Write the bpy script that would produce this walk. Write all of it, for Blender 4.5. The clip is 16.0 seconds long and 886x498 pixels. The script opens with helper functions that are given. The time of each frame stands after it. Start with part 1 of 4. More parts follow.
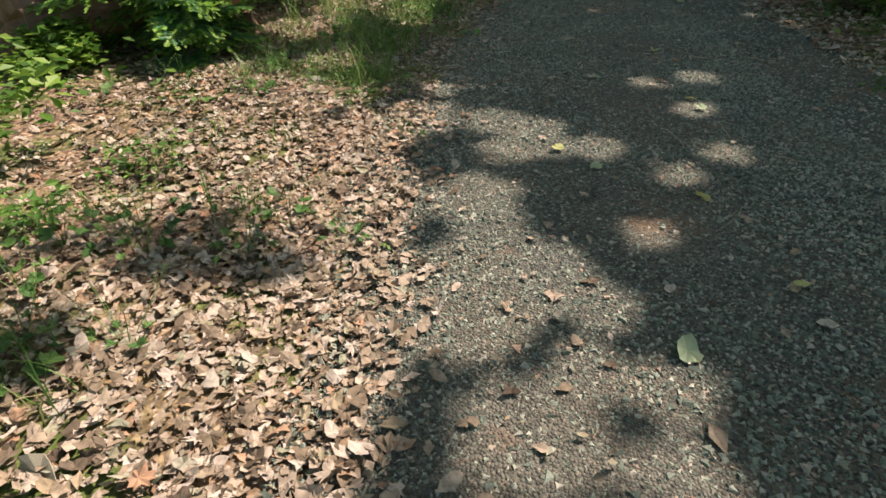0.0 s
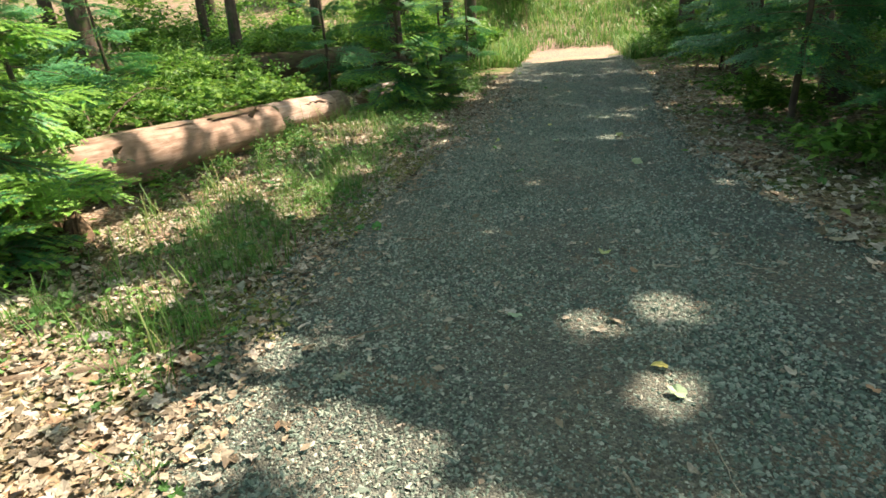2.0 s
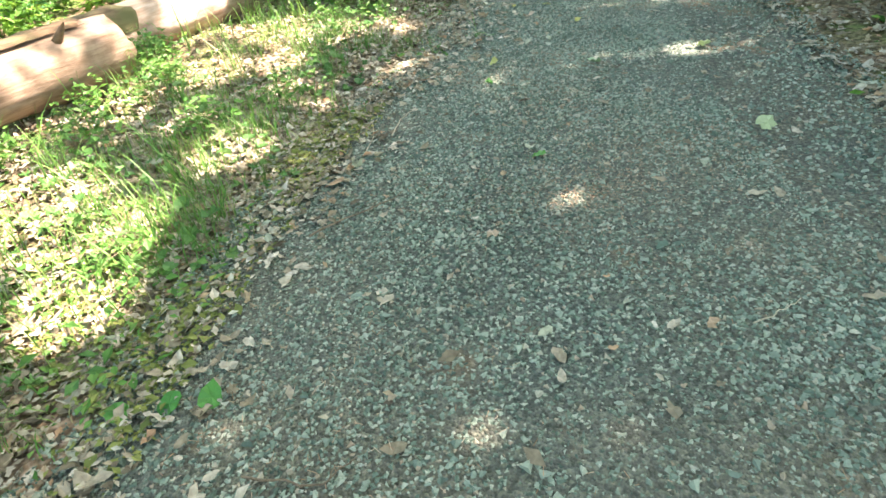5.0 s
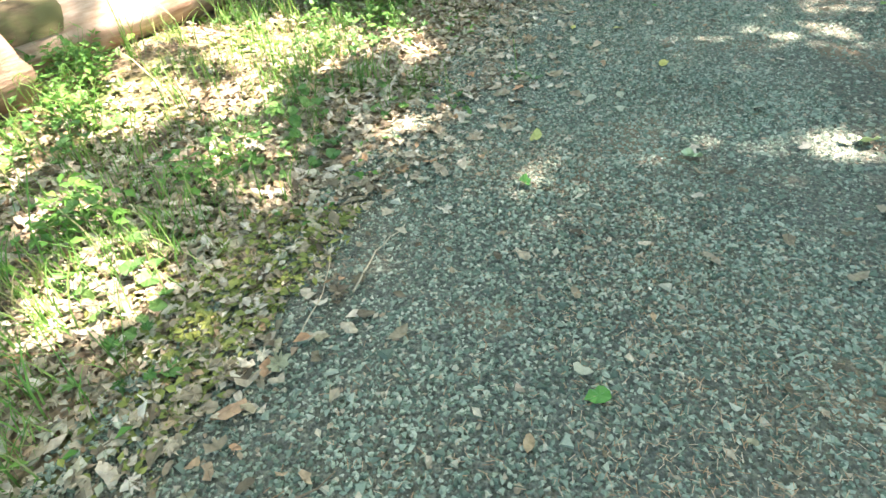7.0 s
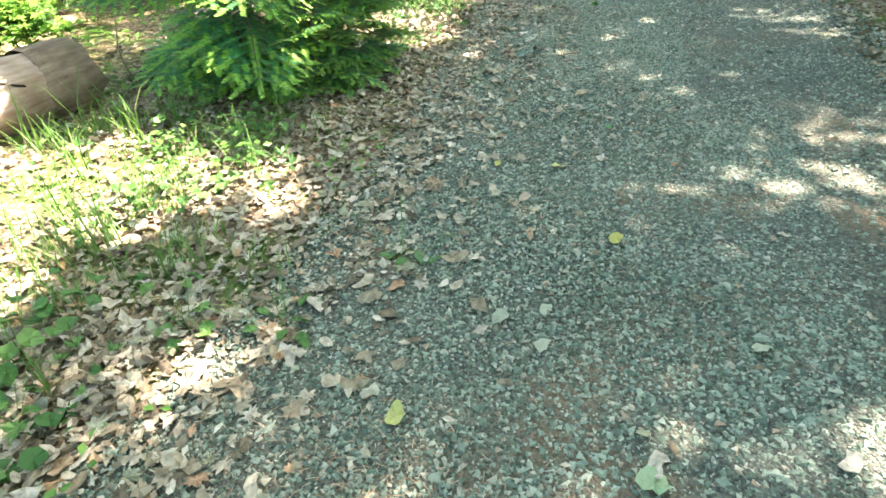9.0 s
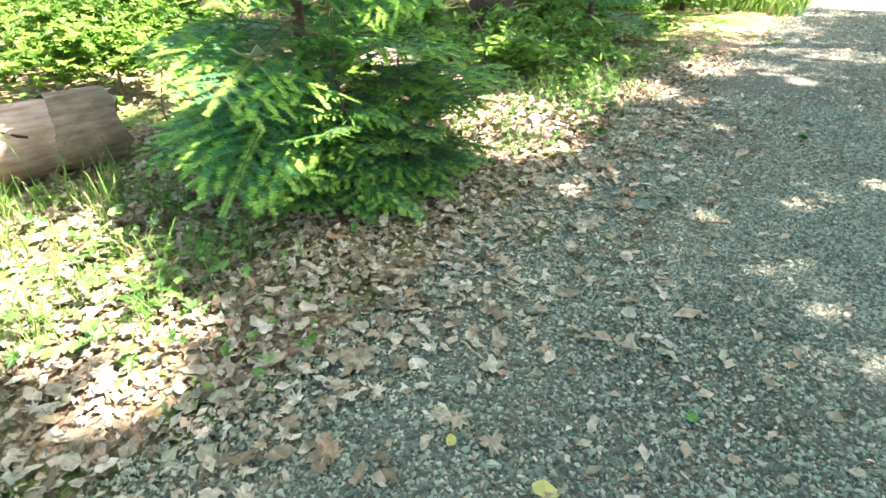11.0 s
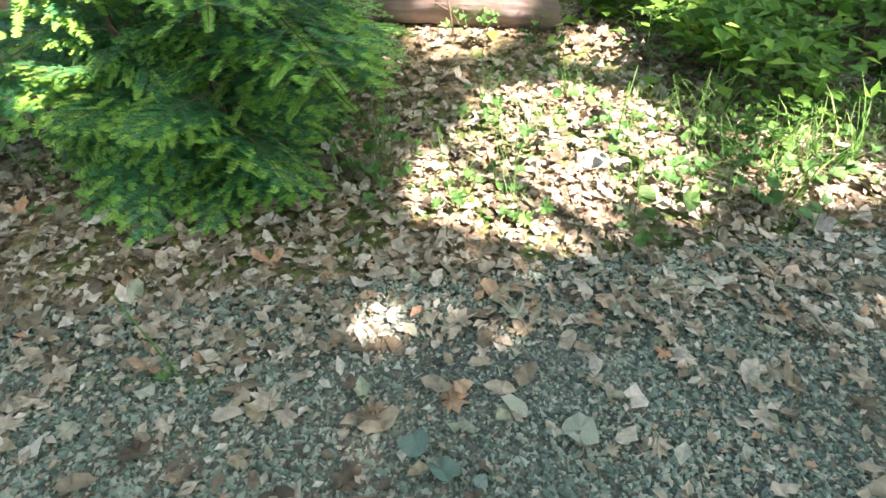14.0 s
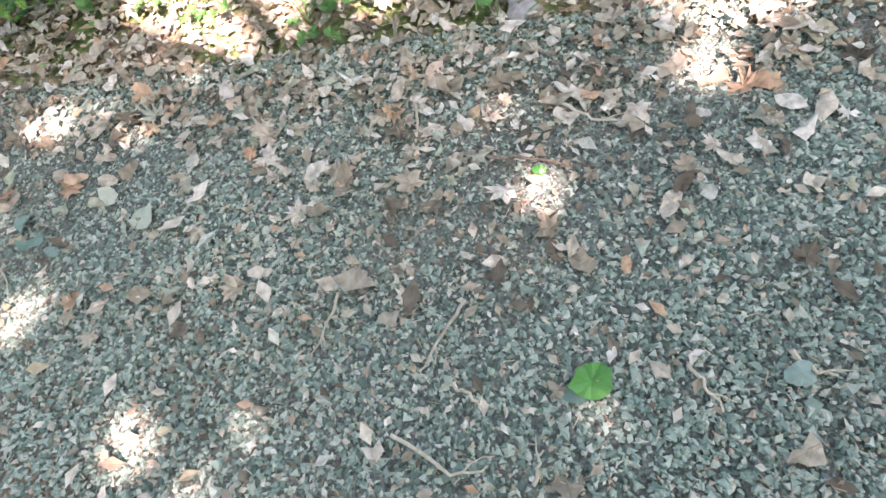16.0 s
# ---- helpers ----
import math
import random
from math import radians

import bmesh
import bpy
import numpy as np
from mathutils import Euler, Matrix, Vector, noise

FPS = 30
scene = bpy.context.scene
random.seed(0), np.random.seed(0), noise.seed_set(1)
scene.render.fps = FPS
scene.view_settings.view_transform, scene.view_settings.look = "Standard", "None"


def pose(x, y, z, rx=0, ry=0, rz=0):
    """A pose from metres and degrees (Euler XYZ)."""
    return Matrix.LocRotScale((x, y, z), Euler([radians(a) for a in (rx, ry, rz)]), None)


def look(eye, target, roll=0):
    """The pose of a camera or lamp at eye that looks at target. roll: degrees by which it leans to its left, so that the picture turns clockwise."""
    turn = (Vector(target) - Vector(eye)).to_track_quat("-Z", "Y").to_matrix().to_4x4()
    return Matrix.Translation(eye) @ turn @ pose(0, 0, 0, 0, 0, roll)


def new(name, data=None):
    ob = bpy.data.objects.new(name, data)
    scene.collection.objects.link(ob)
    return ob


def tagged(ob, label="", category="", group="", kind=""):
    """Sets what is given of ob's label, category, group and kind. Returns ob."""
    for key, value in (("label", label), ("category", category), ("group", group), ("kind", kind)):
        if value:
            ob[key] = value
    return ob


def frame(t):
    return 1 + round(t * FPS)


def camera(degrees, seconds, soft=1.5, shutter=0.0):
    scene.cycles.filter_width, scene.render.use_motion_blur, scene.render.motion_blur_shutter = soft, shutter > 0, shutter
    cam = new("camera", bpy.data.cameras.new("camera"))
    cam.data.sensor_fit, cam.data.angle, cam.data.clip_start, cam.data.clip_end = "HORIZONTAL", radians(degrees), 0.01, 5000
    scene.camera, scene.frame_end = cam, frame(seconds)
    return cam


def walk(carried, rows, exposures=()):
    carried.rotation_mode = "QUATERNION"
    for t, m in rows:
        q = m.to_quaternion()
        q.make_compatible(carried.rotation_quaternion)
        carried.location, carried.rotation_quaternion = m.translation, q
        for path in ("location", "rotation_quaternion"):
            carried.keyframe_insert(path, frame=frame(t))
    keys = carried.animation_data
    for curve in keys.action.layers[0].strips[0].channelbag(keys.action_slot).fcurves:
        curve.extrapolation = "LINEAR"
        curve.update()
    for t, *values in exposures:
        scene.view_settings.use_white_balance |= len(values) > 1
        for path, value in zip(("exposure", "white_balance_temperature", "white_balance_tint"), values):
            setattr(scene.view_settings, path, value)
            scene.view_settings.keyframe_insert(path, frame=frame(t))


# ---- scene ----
cam = camera(78.0, 16.0, soft=1.6)
PATH = [
    (0, (-0.058, -0.041, 1.283), (-0.05, 1.606, 0.148), -1.5),
    (0.5, (0.225, 0.395, 1.337), (0.372, 2.133, 0.359), -3.6),
    (1, (0.36, 0.852, 1.346), (0.549, 2.641, 0.472), -3.9),
    (1.5, (0.501, 1.24, 1.362), (0.656, 3.069, 0.568), -4.3),
    (2, (0.723, 1.619, 1.363), (0.768, 3.467, 0.6), -3.9),
    (2.5, (0.85, 2.065, 1.332), (0.872, 3.901, 0.54), -2.2),
    (3, (0.987, 2.492, 1.328), (1.122, 4.302, 0.488), -0.0),
    (3.2, (1.025, 2.693, 1.326), (1.179, 4.493, 0.468), 0.4),
    (5.3, (1.093, 4.508, 1.284), (1.092, 6.08, 0.049), -8.1),
    (5.5, (1.08, 4.666, 1.299), (1.085, 6.222, 0.044), -8.2),
    (6, (1.147, 5.028, 1.291), (1.158, 6.657, 0.131), -6.2),
    (6.5, (1.201, 5.376, 1.306), (1.111, 7.001, 0.143), -5.5),
    (7, (1.301, 5.781, 1.286), (1.194, 7.317, 0.009), -4.7),
    (7.5, (1.462, 6.124, 1.268), (1.333, 7.628, -0.044), -5.9),
    (8, (1.598, 6.432, 1.291), (1.486, 7.978, 0.027), -5.6),
    (8.5, (1.701, 6.823, 1.289), (1.649, 8.416, 0.081), -4.4),
    (8.7, (1.737, 6.946, 1.275), (1.699, 8.556, 0.09), -3.9),
    (10.8, (2.406, 8.439, 1.323), (1.833, 10.008, 0.222), -0.2),
    (11, (2.43, 8.598, 1.344), (1.758, 10.156, 0.285), 0.1),
    (11.5, (2.425, 9.105, 1.408), (1.471, 10.59, 0.469), -0.9),
    (12, (2.52, 9.523, 1.389), (1.303, 10.793, 0.438), 1.6),
    (12.5, (2.608, 9.873, 1.351), (1.238, 10.853, 0.271), 5.9),
    (13, (2.658, 10.329, 1.314), (1.267, 11.13, 0.121), 5.2),
    (13.5, (2.843, 10.778, 1.311), (1.46, 11.483, 0.052), 2.9),
    (14, (2.993, 11.17, 1.256), (1.637, 11.723, -0.106), 1.3),
    (14.5, (3.028, 11.496, 1.251), (1.941, 11.748, -0.408), 2.8),
    (15, (3.23, 11.926, 1.288), (2.059, 12.06, -0.327), -3.1),
    (15.5, (3.341, 12.302, 1.253), (2.248, 12.364, -0.42), -9.6),
    (16, (3.5, 12.649, 1.234), (2.561, 12.542, -0.528), -21.3),
]

EXPOSURES = [(0.0, 0.68, 7600, 9), (0.5, 0.6, 7600, 2), (1.0, 0.95, 7600, -2), (1.5, 1.25, 7700, -4), (2.0, 1.55, 7700, -5), (2.5, 1.85, 7700, -5), (3.0, 2.6, 7700, -4), (5.5, 3.05, 7500, 0), (8.5, 3.22, 7400, -3), (11.0, 3.2, 7300, 4), (12.5, 2.7, 7200, 6), (13.5, 2.65, 7100, 6), (14.5, 2.85, 7000, 9), (15.0, 2.95, 6950, 12), (16.0, 3.3, 6800, 21)]
walk(cam, [(t, look(eye, target, roll)) for t, eye, target, roll in PATH], EXPOSURES)

# ---- light ----
SUN_EL, SUN_AZ = radians(57), radians(66)          # height, and angle from +y towards +x
world = bpy.data.worlds.new("sky")
scene.world = world
world.use_nodes = True
sky = world.node_tree.nodes.new("ShaderNodeTexSky")
sky.sky_type, sky.sun_disc = "NISHITA", False
sky.sun_elevation, sky.sun_rotation = SUN_EL, SUN_AZ
sky.ozone_density, sky.dust_density = 0.4, 2.0
world.node_tree.links.new(sky.outputs[0], world.node_tree.nodes["Background"].inputs[0])
world.node_tree.nodes["Background"].inputs[1].default_value = 0.108
SUN_DIR = Vector((math.sin(SUN_AZ) * math.cos(SUN_EL), math.cos(SUN_AZ) * math.cos(SUN_EL), math.sin(SUN_EL)))
sun = new("sun", bpy.data.lights.new("sun", "SUN"))
sun.data.energy, sun.data.angle, sun.data.color = 5.0, radians(0.4), (1.0, 0.825, 0.855)
sun.matrix_world = look(SUN_DIR * 40, (0, 0, 0))


# ---- materials ----
def nodes_of(name):
    m = bpy.data.materials.new(name)
    m.use_nodes = True
    t = m.node_tree
    return m, t, t.nodes["Principled BSDF"], t.nodes["Material Output"]


def add(t, kind, **values):
    n = t.nodes.new("ShaderNode" + kind)
    for k, v in values.items():
        n.inputs[k.replace("_", " ")].default_value = v
    return n


def ramp(t, fac, colours, flat=False):
    n = t.nodes.new("ShaderNodeValToRGB")
    n.color_ramp.interpolation = "CONSTANT" if flat else "LINEAR"
    e = n.color_ramp.elements
    while len(e) < len(colours):
        e.new(0.5)
    for i, c in enumerate(colours):
        pos, col = c if len(c) == 2 else (i / max(1, len(colours) - (0 if flat else 1)), c)
        e[i].position, e[i].color = pos, (*col, 1)
    t.links.new(fac, n.inputs[0])
    return n.outputs[0]


def noise_of(t, scale, detail=4.0, rough=0.55, coords="Object"):
    c = t.nodes.new("ShaderNodeTexCoord")
    n = add(t, "TexNoise", Scale=scale, Detail=detail, Roughness=rough)
    t.links.new(c.outputs[coords], n.inputs["Vector"])
    return n.outputs[0]


def mixed(t, fac, a, b, how="MIX"):
    n = t.nodes.new("ShaderNodeMix")
    n.data_type, n.blend_type = "RGBA", how
    for v, k in ((fac, 0), (a, 6), (b, 7)):
        if isinstance(v, (int, float)):
            n.inputs[k].default_value = v
        elif isinstance(v, tuple):
            n.inputs[k].default_value = (*v, 1)
        else:
            t.links.new(v, n.inputs[k])
    return n.outputs[2]


def bumped(t, p, height, strength, dist):
    b = add(t, "Bump", Strength=strength, Distance=dist)
    t.links.new(height, b.inputs["Height"])
    t.links.new(b.outputs[0], p.inputs["Normal"])


def pieces_mat(name, colours, rough=0.75, grain=120.0, through_light=0.0, spec=0.3, per="island", mottle=0.35):
    """Leaves, needles, stones: a colour for each piece, mottled at two scales, with some light let through."""
    m, t, p, out = nodes_of(name)
    if per == "island":
        fac = t.nodes.new("ShaderNodeNewGeometry").outputs["Random Per Island"]
    else:
        fac = t.nodes.new("ShaderNodeObjectInfo").outputs["Random"]
    base = ramp(t, fac, colours)
    fine = ramp(t, noise_of(t, grain), [(0.3, (0.55, 0.55, 0.55)), (0.7, (1.25, 1.25, 1.25))])
    broad = ramp(t, noise_of(t, 2.3), [(0.3, (0.75, 0.75, 0.75)), (0.7, (1.15, 1.15, 1.15))])
    col = mixed(t, mottle, base, mixed(t, 1.0, base, fine, "MULTIPLY"))
    col = mixed(t, 0.6, col, mixed(t, 1.0, col, broad, "MULTIPLY"))
    t.links.new(col, p.inputs["Base Color"])
    p.inputs["Roughness"].default_value, p.inputs["Specular IOR Level"].default_value = rough, spec
    bumped(t, p, noise_of(t, grain), 0.35, 0.004)
    if through_light:
        tr = t.nodes.new("ShaderNodeBsdfTranslucent")
        t.links.new(col, tr.inputs[0])
        mx = t.nodes.new("ShaderNodeMixShader")
        mx.inputs[0].default_value = through_light
        t.links.new(p.outputs[0], mx.inputs[1])
        t.links.new(tr.outputs[0], mx.inputs[2])
        t.links.new(mx.outputs[0], out.inputs[0])
    return m


def surface_mat(name, fine, broad, patches=None, rough=0.9, cells=0.0, relief=0.02):
    """Soil, gravel bed, bark: ramps over noise at two scales, a third for patches, and bumps."""
    m, t, p, out = nodes_of(name)
    f, b = noise_of(t, fine[0], 6), noise_of(t, broad[0], 3)
    col = ramp(t, f, fine[1])
    col = mixed(t, ramp(t, b, [(0.4, (0, 0, 0)), (0.62, (1, 1, 1))]), col, mixed(t, 0.75, col, ramp(t, f, broad[1])))
    height = f
    if cells:
        c = t.nodes.new("ShaderNodeTexCoord")
        v = add(t, "TexVoronoi", Scale=cells, Randomness=1.0)
        t.links.new(c.outputs["Object"], v.inputs["Vector"])
        sep = t.nodes.new("ShaderNodeSeparateColor")
        t.links.new(v.outputs["Color"], sep.inputs[0])
        tone = ramp(t, sep.outputs[0], [(0.0, (0.55, 0.57, 0.57)), (0.6, (1.0, 1.0, 1.0)), (1.0, (1.5, 1.45, 1.38))])
        col = mixed(t, 0.9, col, mixed(t, 1.0, col, tone, "MULTIPLY"))
        gap = ramp(t, v.outputs["Distance"], [(0.25, (1, 1, 1)), (0.75, (0.0, 0.0, 0.0))])
        height = gap
    if patches:
        k = noise_of(t, patches[0], 5)
        col = mixed(t, ramp(t, k, [(patches[1], (0, 0, 0)), (patches[1] + 0.09, (1, 1, 1))]), col, mixed(t, 0.85, col, ramp(t, f, patches[2])))
    t.links.new(col, p.inputs["Base Color"])
    p.inputs["Roughness"].default_value, p.inputs["Specular IOR Level"].default_value = rough, 0.2
    bumped(t, p, height, 0.8, relief)
    return m


def wood_mat(name, pale, dark, moss=None, stretch=(2.0, 14.0, 14.0), grain=3.0):
    """Weathered wood or bark, drawn out along the local x axis."""
    m, t, p, out = nodes_of(name)
    c = t.nodes.new("ShaderNodeTexCoord")
    mp = t.nodes.new("ShaderNodeMapping")
    mp.inputs["Scale"].default_value = stretch
    t.links.new(c.outputs["Object"], mp.inputs["Vector"])
    n = add(t, "TexNoise", Scale=grain, Detail=8.0, Roughness=0.65)
    t.links.new(mp.outputs[0], n.inputs["Vector"])
    col = ramp(t, n.outputs[0], [(0.28, dark), (0.5, tuple((a + b) / 2 for a, b in zip(pale, dark))), (0.72, pale)])
    blot = ramp(t, noise_of(t, 5.0, 5), [(0.42, (1, 1, 1)), (0.66, (0.5, 0.46, 0.42))])
    col = mixed(t, 0.7, col, mixed(t, 1.0, col, blot, "MULTIPLY"))
    if moss:
        col = mixed(t, ramp(t, noise_of(t, 3.2, 6), [(0.5, (0, 0, 0)), (0.62, (1, 1, 1))]), col, moss)
    t.links.new(col, p.inputs["Base Color"])
    p.inputs["Roughness"].default_value, p.inputs["Specular IOR Level"].default_value = 0.85, 0.2
    bumped(t, p, n.outputs[0], 0.7, 0.015)
    return m


GRAVEL = pieces_mat("gravel", [(0.0, (0.07, 0.1, 0.077)), (0.22, (0.14, 0.188, 0.146)), (0.55, (0.23, 0.285, 0.222)), (0.8, (0.32, 0.365, 0.285)),
                               (0.93, (0.42, 0.43, 0.345)), (1.0, (0.33, 0.25, 0.175))], 0.8, 160, 0, 0.3)
BED = surface_mat("gravel_bed", (60.0, [(0.3, (0.07, 0.08, 0.068)), (0.7, (0.17, 0.185, 0.155))]), (1.1, [(0.3, (0.12, 0.115, 0.085)), (0.7, (0.2, 0.19, 0.145))]),
                  (1.6, 0.58, [(0.3, (0.15, 0.11, 0.07)), (0.7, (0.27, 0.2, 0.135))]), 0.9, 95.0, 0.012)
SOIL = surface_mat("forest_soil", (38.0, [(0.3, (0.10, 0.07, 0.045)), (0.5, (0.27, 0.19, 0.13)), (0.72, (0.46, 0.36, 0.27))]),
                   (0.8, [(0.3, (0.06, 0.06, 0.025)), (0.7, (0.2, 0.2, 0.08))]), (2.2, 0.5, [(0.3, (0.045, 0.08, 0.02)), (0.7, (0.13, 0.2, 0.05))]), 0.95, 22.0, 0.02)
DIRT = surface_mat("sandy_track", (30.0, [(0.3, (0.22, 0.145, 0.11)), (0.7, (0.36, 0.26, 0.21))]), (0.9, [(0.3, (0.25, 0.2, 0.12)), (0.7, (0.45, 0.36, 0.25))]), None, 0.95, 40.0, 0.01)
LITTER = pieces_mat("dry_leaf", [(0.0, (0.10, 0.08, 0.055)), (0.14, (0.2, 0.165, 0.11)), (0.32, (0.31, 0.26, 0.18)), (0.5, (0.41, 0.35, 0.255)), (0.68, (0.5, 0.44, 0.34)),
                                 (0.8, (0.57, 0.52, 0.43)), (0.87, (0.3, 0.33, 0.22)), (0.94, (0.45, 0.27, 0.16)), (1.0, (0.29, 0.325, 0.245))], 0.75, 38, 0.1, 0.25, "island", 0.9)
NEEDLE_LITTER = pieces_mat("dry_needle", [(0.0, (0.28, 0.16, 0.09)), (0.5, (0.4, 0.26, 0.16)), (1.0, (0.5, 0.4, 0.29))], 0.8, 60)
GRASS = pieces_mat("grass_blade", [(0.0, (0.08, 0.2, 0.04)), (0.5, (0.15, 0.31, 0.065)), (0.85, (0.25, 0.36, 0.1)), (1.0, (0.42, 0.38, 0.2))], 0.5, 40, 0.35, 0.4)
HERB = pieces_mat("herb_leaf", [(0.0, (0.06, 0.16, 0.03)), (0.5, (0.11, 0.26, 0.05)), (1.0, (0.2, 0.36, 0.08))], 0.5, 30, 0.35, 0.4)
HERB_ONE = pieces_mat("seedling_leaf", [(0.0, (0.07, 0.18, 0.045)), (0.6, (0.115, 0.26, 0.065)), (1.0, (0.2, 0.34, 0.1))], 0.45, 30, 0.35, 0.4, "object")
MOSS = pieces_mat("olive_moss", [(0.0, (0.09, 0.12, 0.03)), (0.5, (0.17, 0.2, 0.05)), (1.0, (0.27, 0.29, 0.08))], 0.7, 30, 0.15, 0.3)
SHRUB = pieces_mat("shrub_leaf", [(0.0, (0.05, 0.14, 0.022)), (0.5, (0.12, 0.27, 0.04)), (1.0, (0.27, 0.44, 0.08))], 0.5, 20, 0.4, 0.35)
CANOPY = pieces_mat("canopy_leaf", [(0.0, (0.07, 0.15, 0.03)), (1.0, (0.16, 0.28, 0.06))], 0.5, 12, 0.45, 0.35)
NEEDLE = pieces_mat("fir_needle", [(0.0, (0.045, 0.17, 0.065)), (0.5, (0.07, 0.25, 0.09)), (1.0, (0.115, 0.34, 0.115))], 0.45, 20, 0.3, 0.4)
NEW_NEEDLE = pieces_mat("young_fir_needle", [(0.0, (0.17, 0.4, 0.06)), (1.0, (0.32, 0.56, 0.11))], 0.45, 20, 0.35, 0.4)
TWIG = wood_mat("twig_bark", (0.3, 0.24, 0.17), (0.13, 0.09, 0.06), None, (8, 30, 30), 4)
BARK = wood_mat("fir_bark", (0.16, 0.12, 0.09), (0.045, 0.032, 0.024), (0.05, 0.07, 0.025), (3, 3, 0.7), 5)
BARE_LOG = wood_mat("bare_log_wood", (0.6, 0.48, 0.4), (0.27, 0.16, 0.1), None, (1.2, 12, 12), 2.2)
LOG_BARK = wood_mat("log_bark", (0.27, 0.18, 0.11), (0.06, 0.04, 0.025), (0.10, 0.085, 0.045), (2, 9, 9), 3)
MOSSY = wood_mat("mossy_bark", (0.2, 0.15, 0.09), (0.05, 0.035, 0.022), (0.1, 0.1, 0.045), (2, 8, 8), 3)
RED_LOG = wood_mat("reddish_log_wood", (0.52, 0.38, 0.29), (0.19, 0.115, 0.075), (0.2, 0.14, 0.1), (1.2, 10, 10), 2.4)
WORN_BARK = wood_mat("worn_bark", (0.4, 0.3, 0.22), (0.13, 0.09, 0.06), (0.17, 0.15, 0.09), (2, 9, 9), 3)
GREY_LOG = wood_mat("grey_log_wood", (0.45, 0.37, 0.34), (0.2, 0.15, 0.12), None, (1.2, 12, 12), 2.2)
END_GRAIN = wood_mat("end_grain", (0.42, 0.3, 0.19), (0.16, 0.1, 0.06), None, (9, 3, 3), 3)
CRACK_SHADE = wood_mat("crack_shade", (0.07, 0.05, 0.035), (0.02, 0.015, 0.01))
ROCK = surface_mat("grey_rock", (22.0, [(0.3, (0.2, 0.19, 0.18)), (0.7, (0.42, 0.39, 0.36))]), (4.0, [(0.3, (0.12, 0.12, 0.1)), (0.7, (0.3, 0.29, 0.25))]), None, 0.85, 0.0, 0.01)


def plain_leaf_mat(name, a, b, light=0.25):
    return pieces_mat(name, [(0.0, a), (1.0, b)], 0.5, 26, light, 0.4, "object")


PALE_LEAF = plain_leaf_mat("pale_green_leaf", (0.42, 0.55, 0.34), (0.5, 0.58, 0.33))
YELLOW_LEAF = plain_leaf_mat("yellow_leaf", (0.55, 0.52, 0.16), (0.5, 0.55, 0.22))
GREEN_LEAF = plain_leaf_mat("green_leaf", (0.07, 0.25, 0.05), (0.13, 0.34, 0.07))
GREY_LEAF = plain_leaf_mat("grey_green_leaf", (0.12, 0.19, 0.14), (0.2, 0.27, 0.22), 0.1)
WHITE_LEAF = plain_leaf_mat("bleached_leaf", (0.36, 0.39, 0.29), (0.47, 0.46, 0.34), 0.15)
TAN_LEAF = plain_leaf_mat("tan_leaf", (0.45, 0.33, 0.22), (0.55, 0.44, 0.33), 0.15)


# ---- building helpers ----
rng = np.random.default_rng(7)


def quick_mesh(name, verts, faces, mats, index=None, smooth=False):
    """verts (n,3), faces (m,k): one mesh of faces with k corners each."""
    me = bpy.data.meshes.new(name)
    verts, faces = np.asarray(verts, np.float32), np.asarray(faces, np.int32)
    m, k = faces.shape
    me.vertices.add(len(verts))
    me.vertices.foreach_set("co", verts.ravel())
    me.loops.add(m * k)
    me.loops.foreach_set("vertex_index", faces.ravel())
    me.polygons.add(m)
    me.polygons.foreach_set("loop_start", np.arange(0, m * k, k, dtype=np.int32))
    for mat in (mats if isinstance(mats, (list, tuple)) else [mats]):
        me.materials.append(mat)
    if index is not None:
        me.polygons.foreach_set("material_index", np.asarray(index, np.int32))
    me.polygons.foreach_set("use_smooth", np.full(m, smooth))
    me.update(calc_edges=True)
    return me


def child(name, me, parent, m=None, label=""):
    ob = new(name, me)
    ob.parent = parent
    if m is not None:
        ob.matrix_basis = m
    return tagged(ob, label)


def spins(n, tilt, r=rng):
    """n turning matrices: any heading, leaning by about tilt radians."""
    a, lean, way = r.uniform(0, 2 * np.pi, n), np.abs(r.normal(0, tilt, n)), r.uniform(0, 2 * np.pi, n)
    ca, sa = np.cos(a), np.sin(a)
    z = np.zeros(n)
    spin = np.stack([ca, -sa, z, sa, ca, z, z, z, z + 1], 1).reshape(n, 3, 3)
    ax = np.stack([np.cos(way), np.sin(way), z], 1)
    c, s = np.cos(lean), np.sin(lean)
    kx = np.zeros((n, 3, 3))
    kx[:, 0, 2], kx[:, 1, 2], kx[:, 2, 0], kx[:, 2, 1] = ax[:, 1], -ax[:, 0], -ax[:, 1], ax[:, 0]
    rot = np.eye(3) + s[:, None, None] * kx + (1 - c)[:, None, None] * (kx @ kx)
    return rot @ spin


def strewn(shapes, faces, places, turns, sizes, r=rng):
    """Copies of shapes (list of (k,3), all with the same faces) joined: verts and faces."""
    pick = r.integers(0, len(shapes), len(places))
    base = np.stack(shapes)[pick]
    v = np.einsum("nij,nkj->nki", turns, base * np.asarray(sizes)[:, None, None]) + places[:, None, :]
    k = base.shape[1]
    f = (np.arange(len(places)) * k)[:, None, None] + np.asarray(faces)[None]
    return v.reshape(-1, 3), f.reshape(-1, np.asarray(faces).shape[1])


def tube(points, radii, sides=8, wob=0.0, r=rng):
    """A round limb along points; verts and quads."""
    p = np.asarray(points, float)
    d = np.gradient(p, axis=0)
    d /= np.linalg.norm(d, axis=1)[:, None] + 1e-9
    ref = np.array([0.0, 0, 1]) if abs(d[0][2]) < 0.8 else np.array([1.0, 0, 0])
    u = np.cross(d, ref)
    u /= np.linalg.norm(u, axis=1)[:, None]
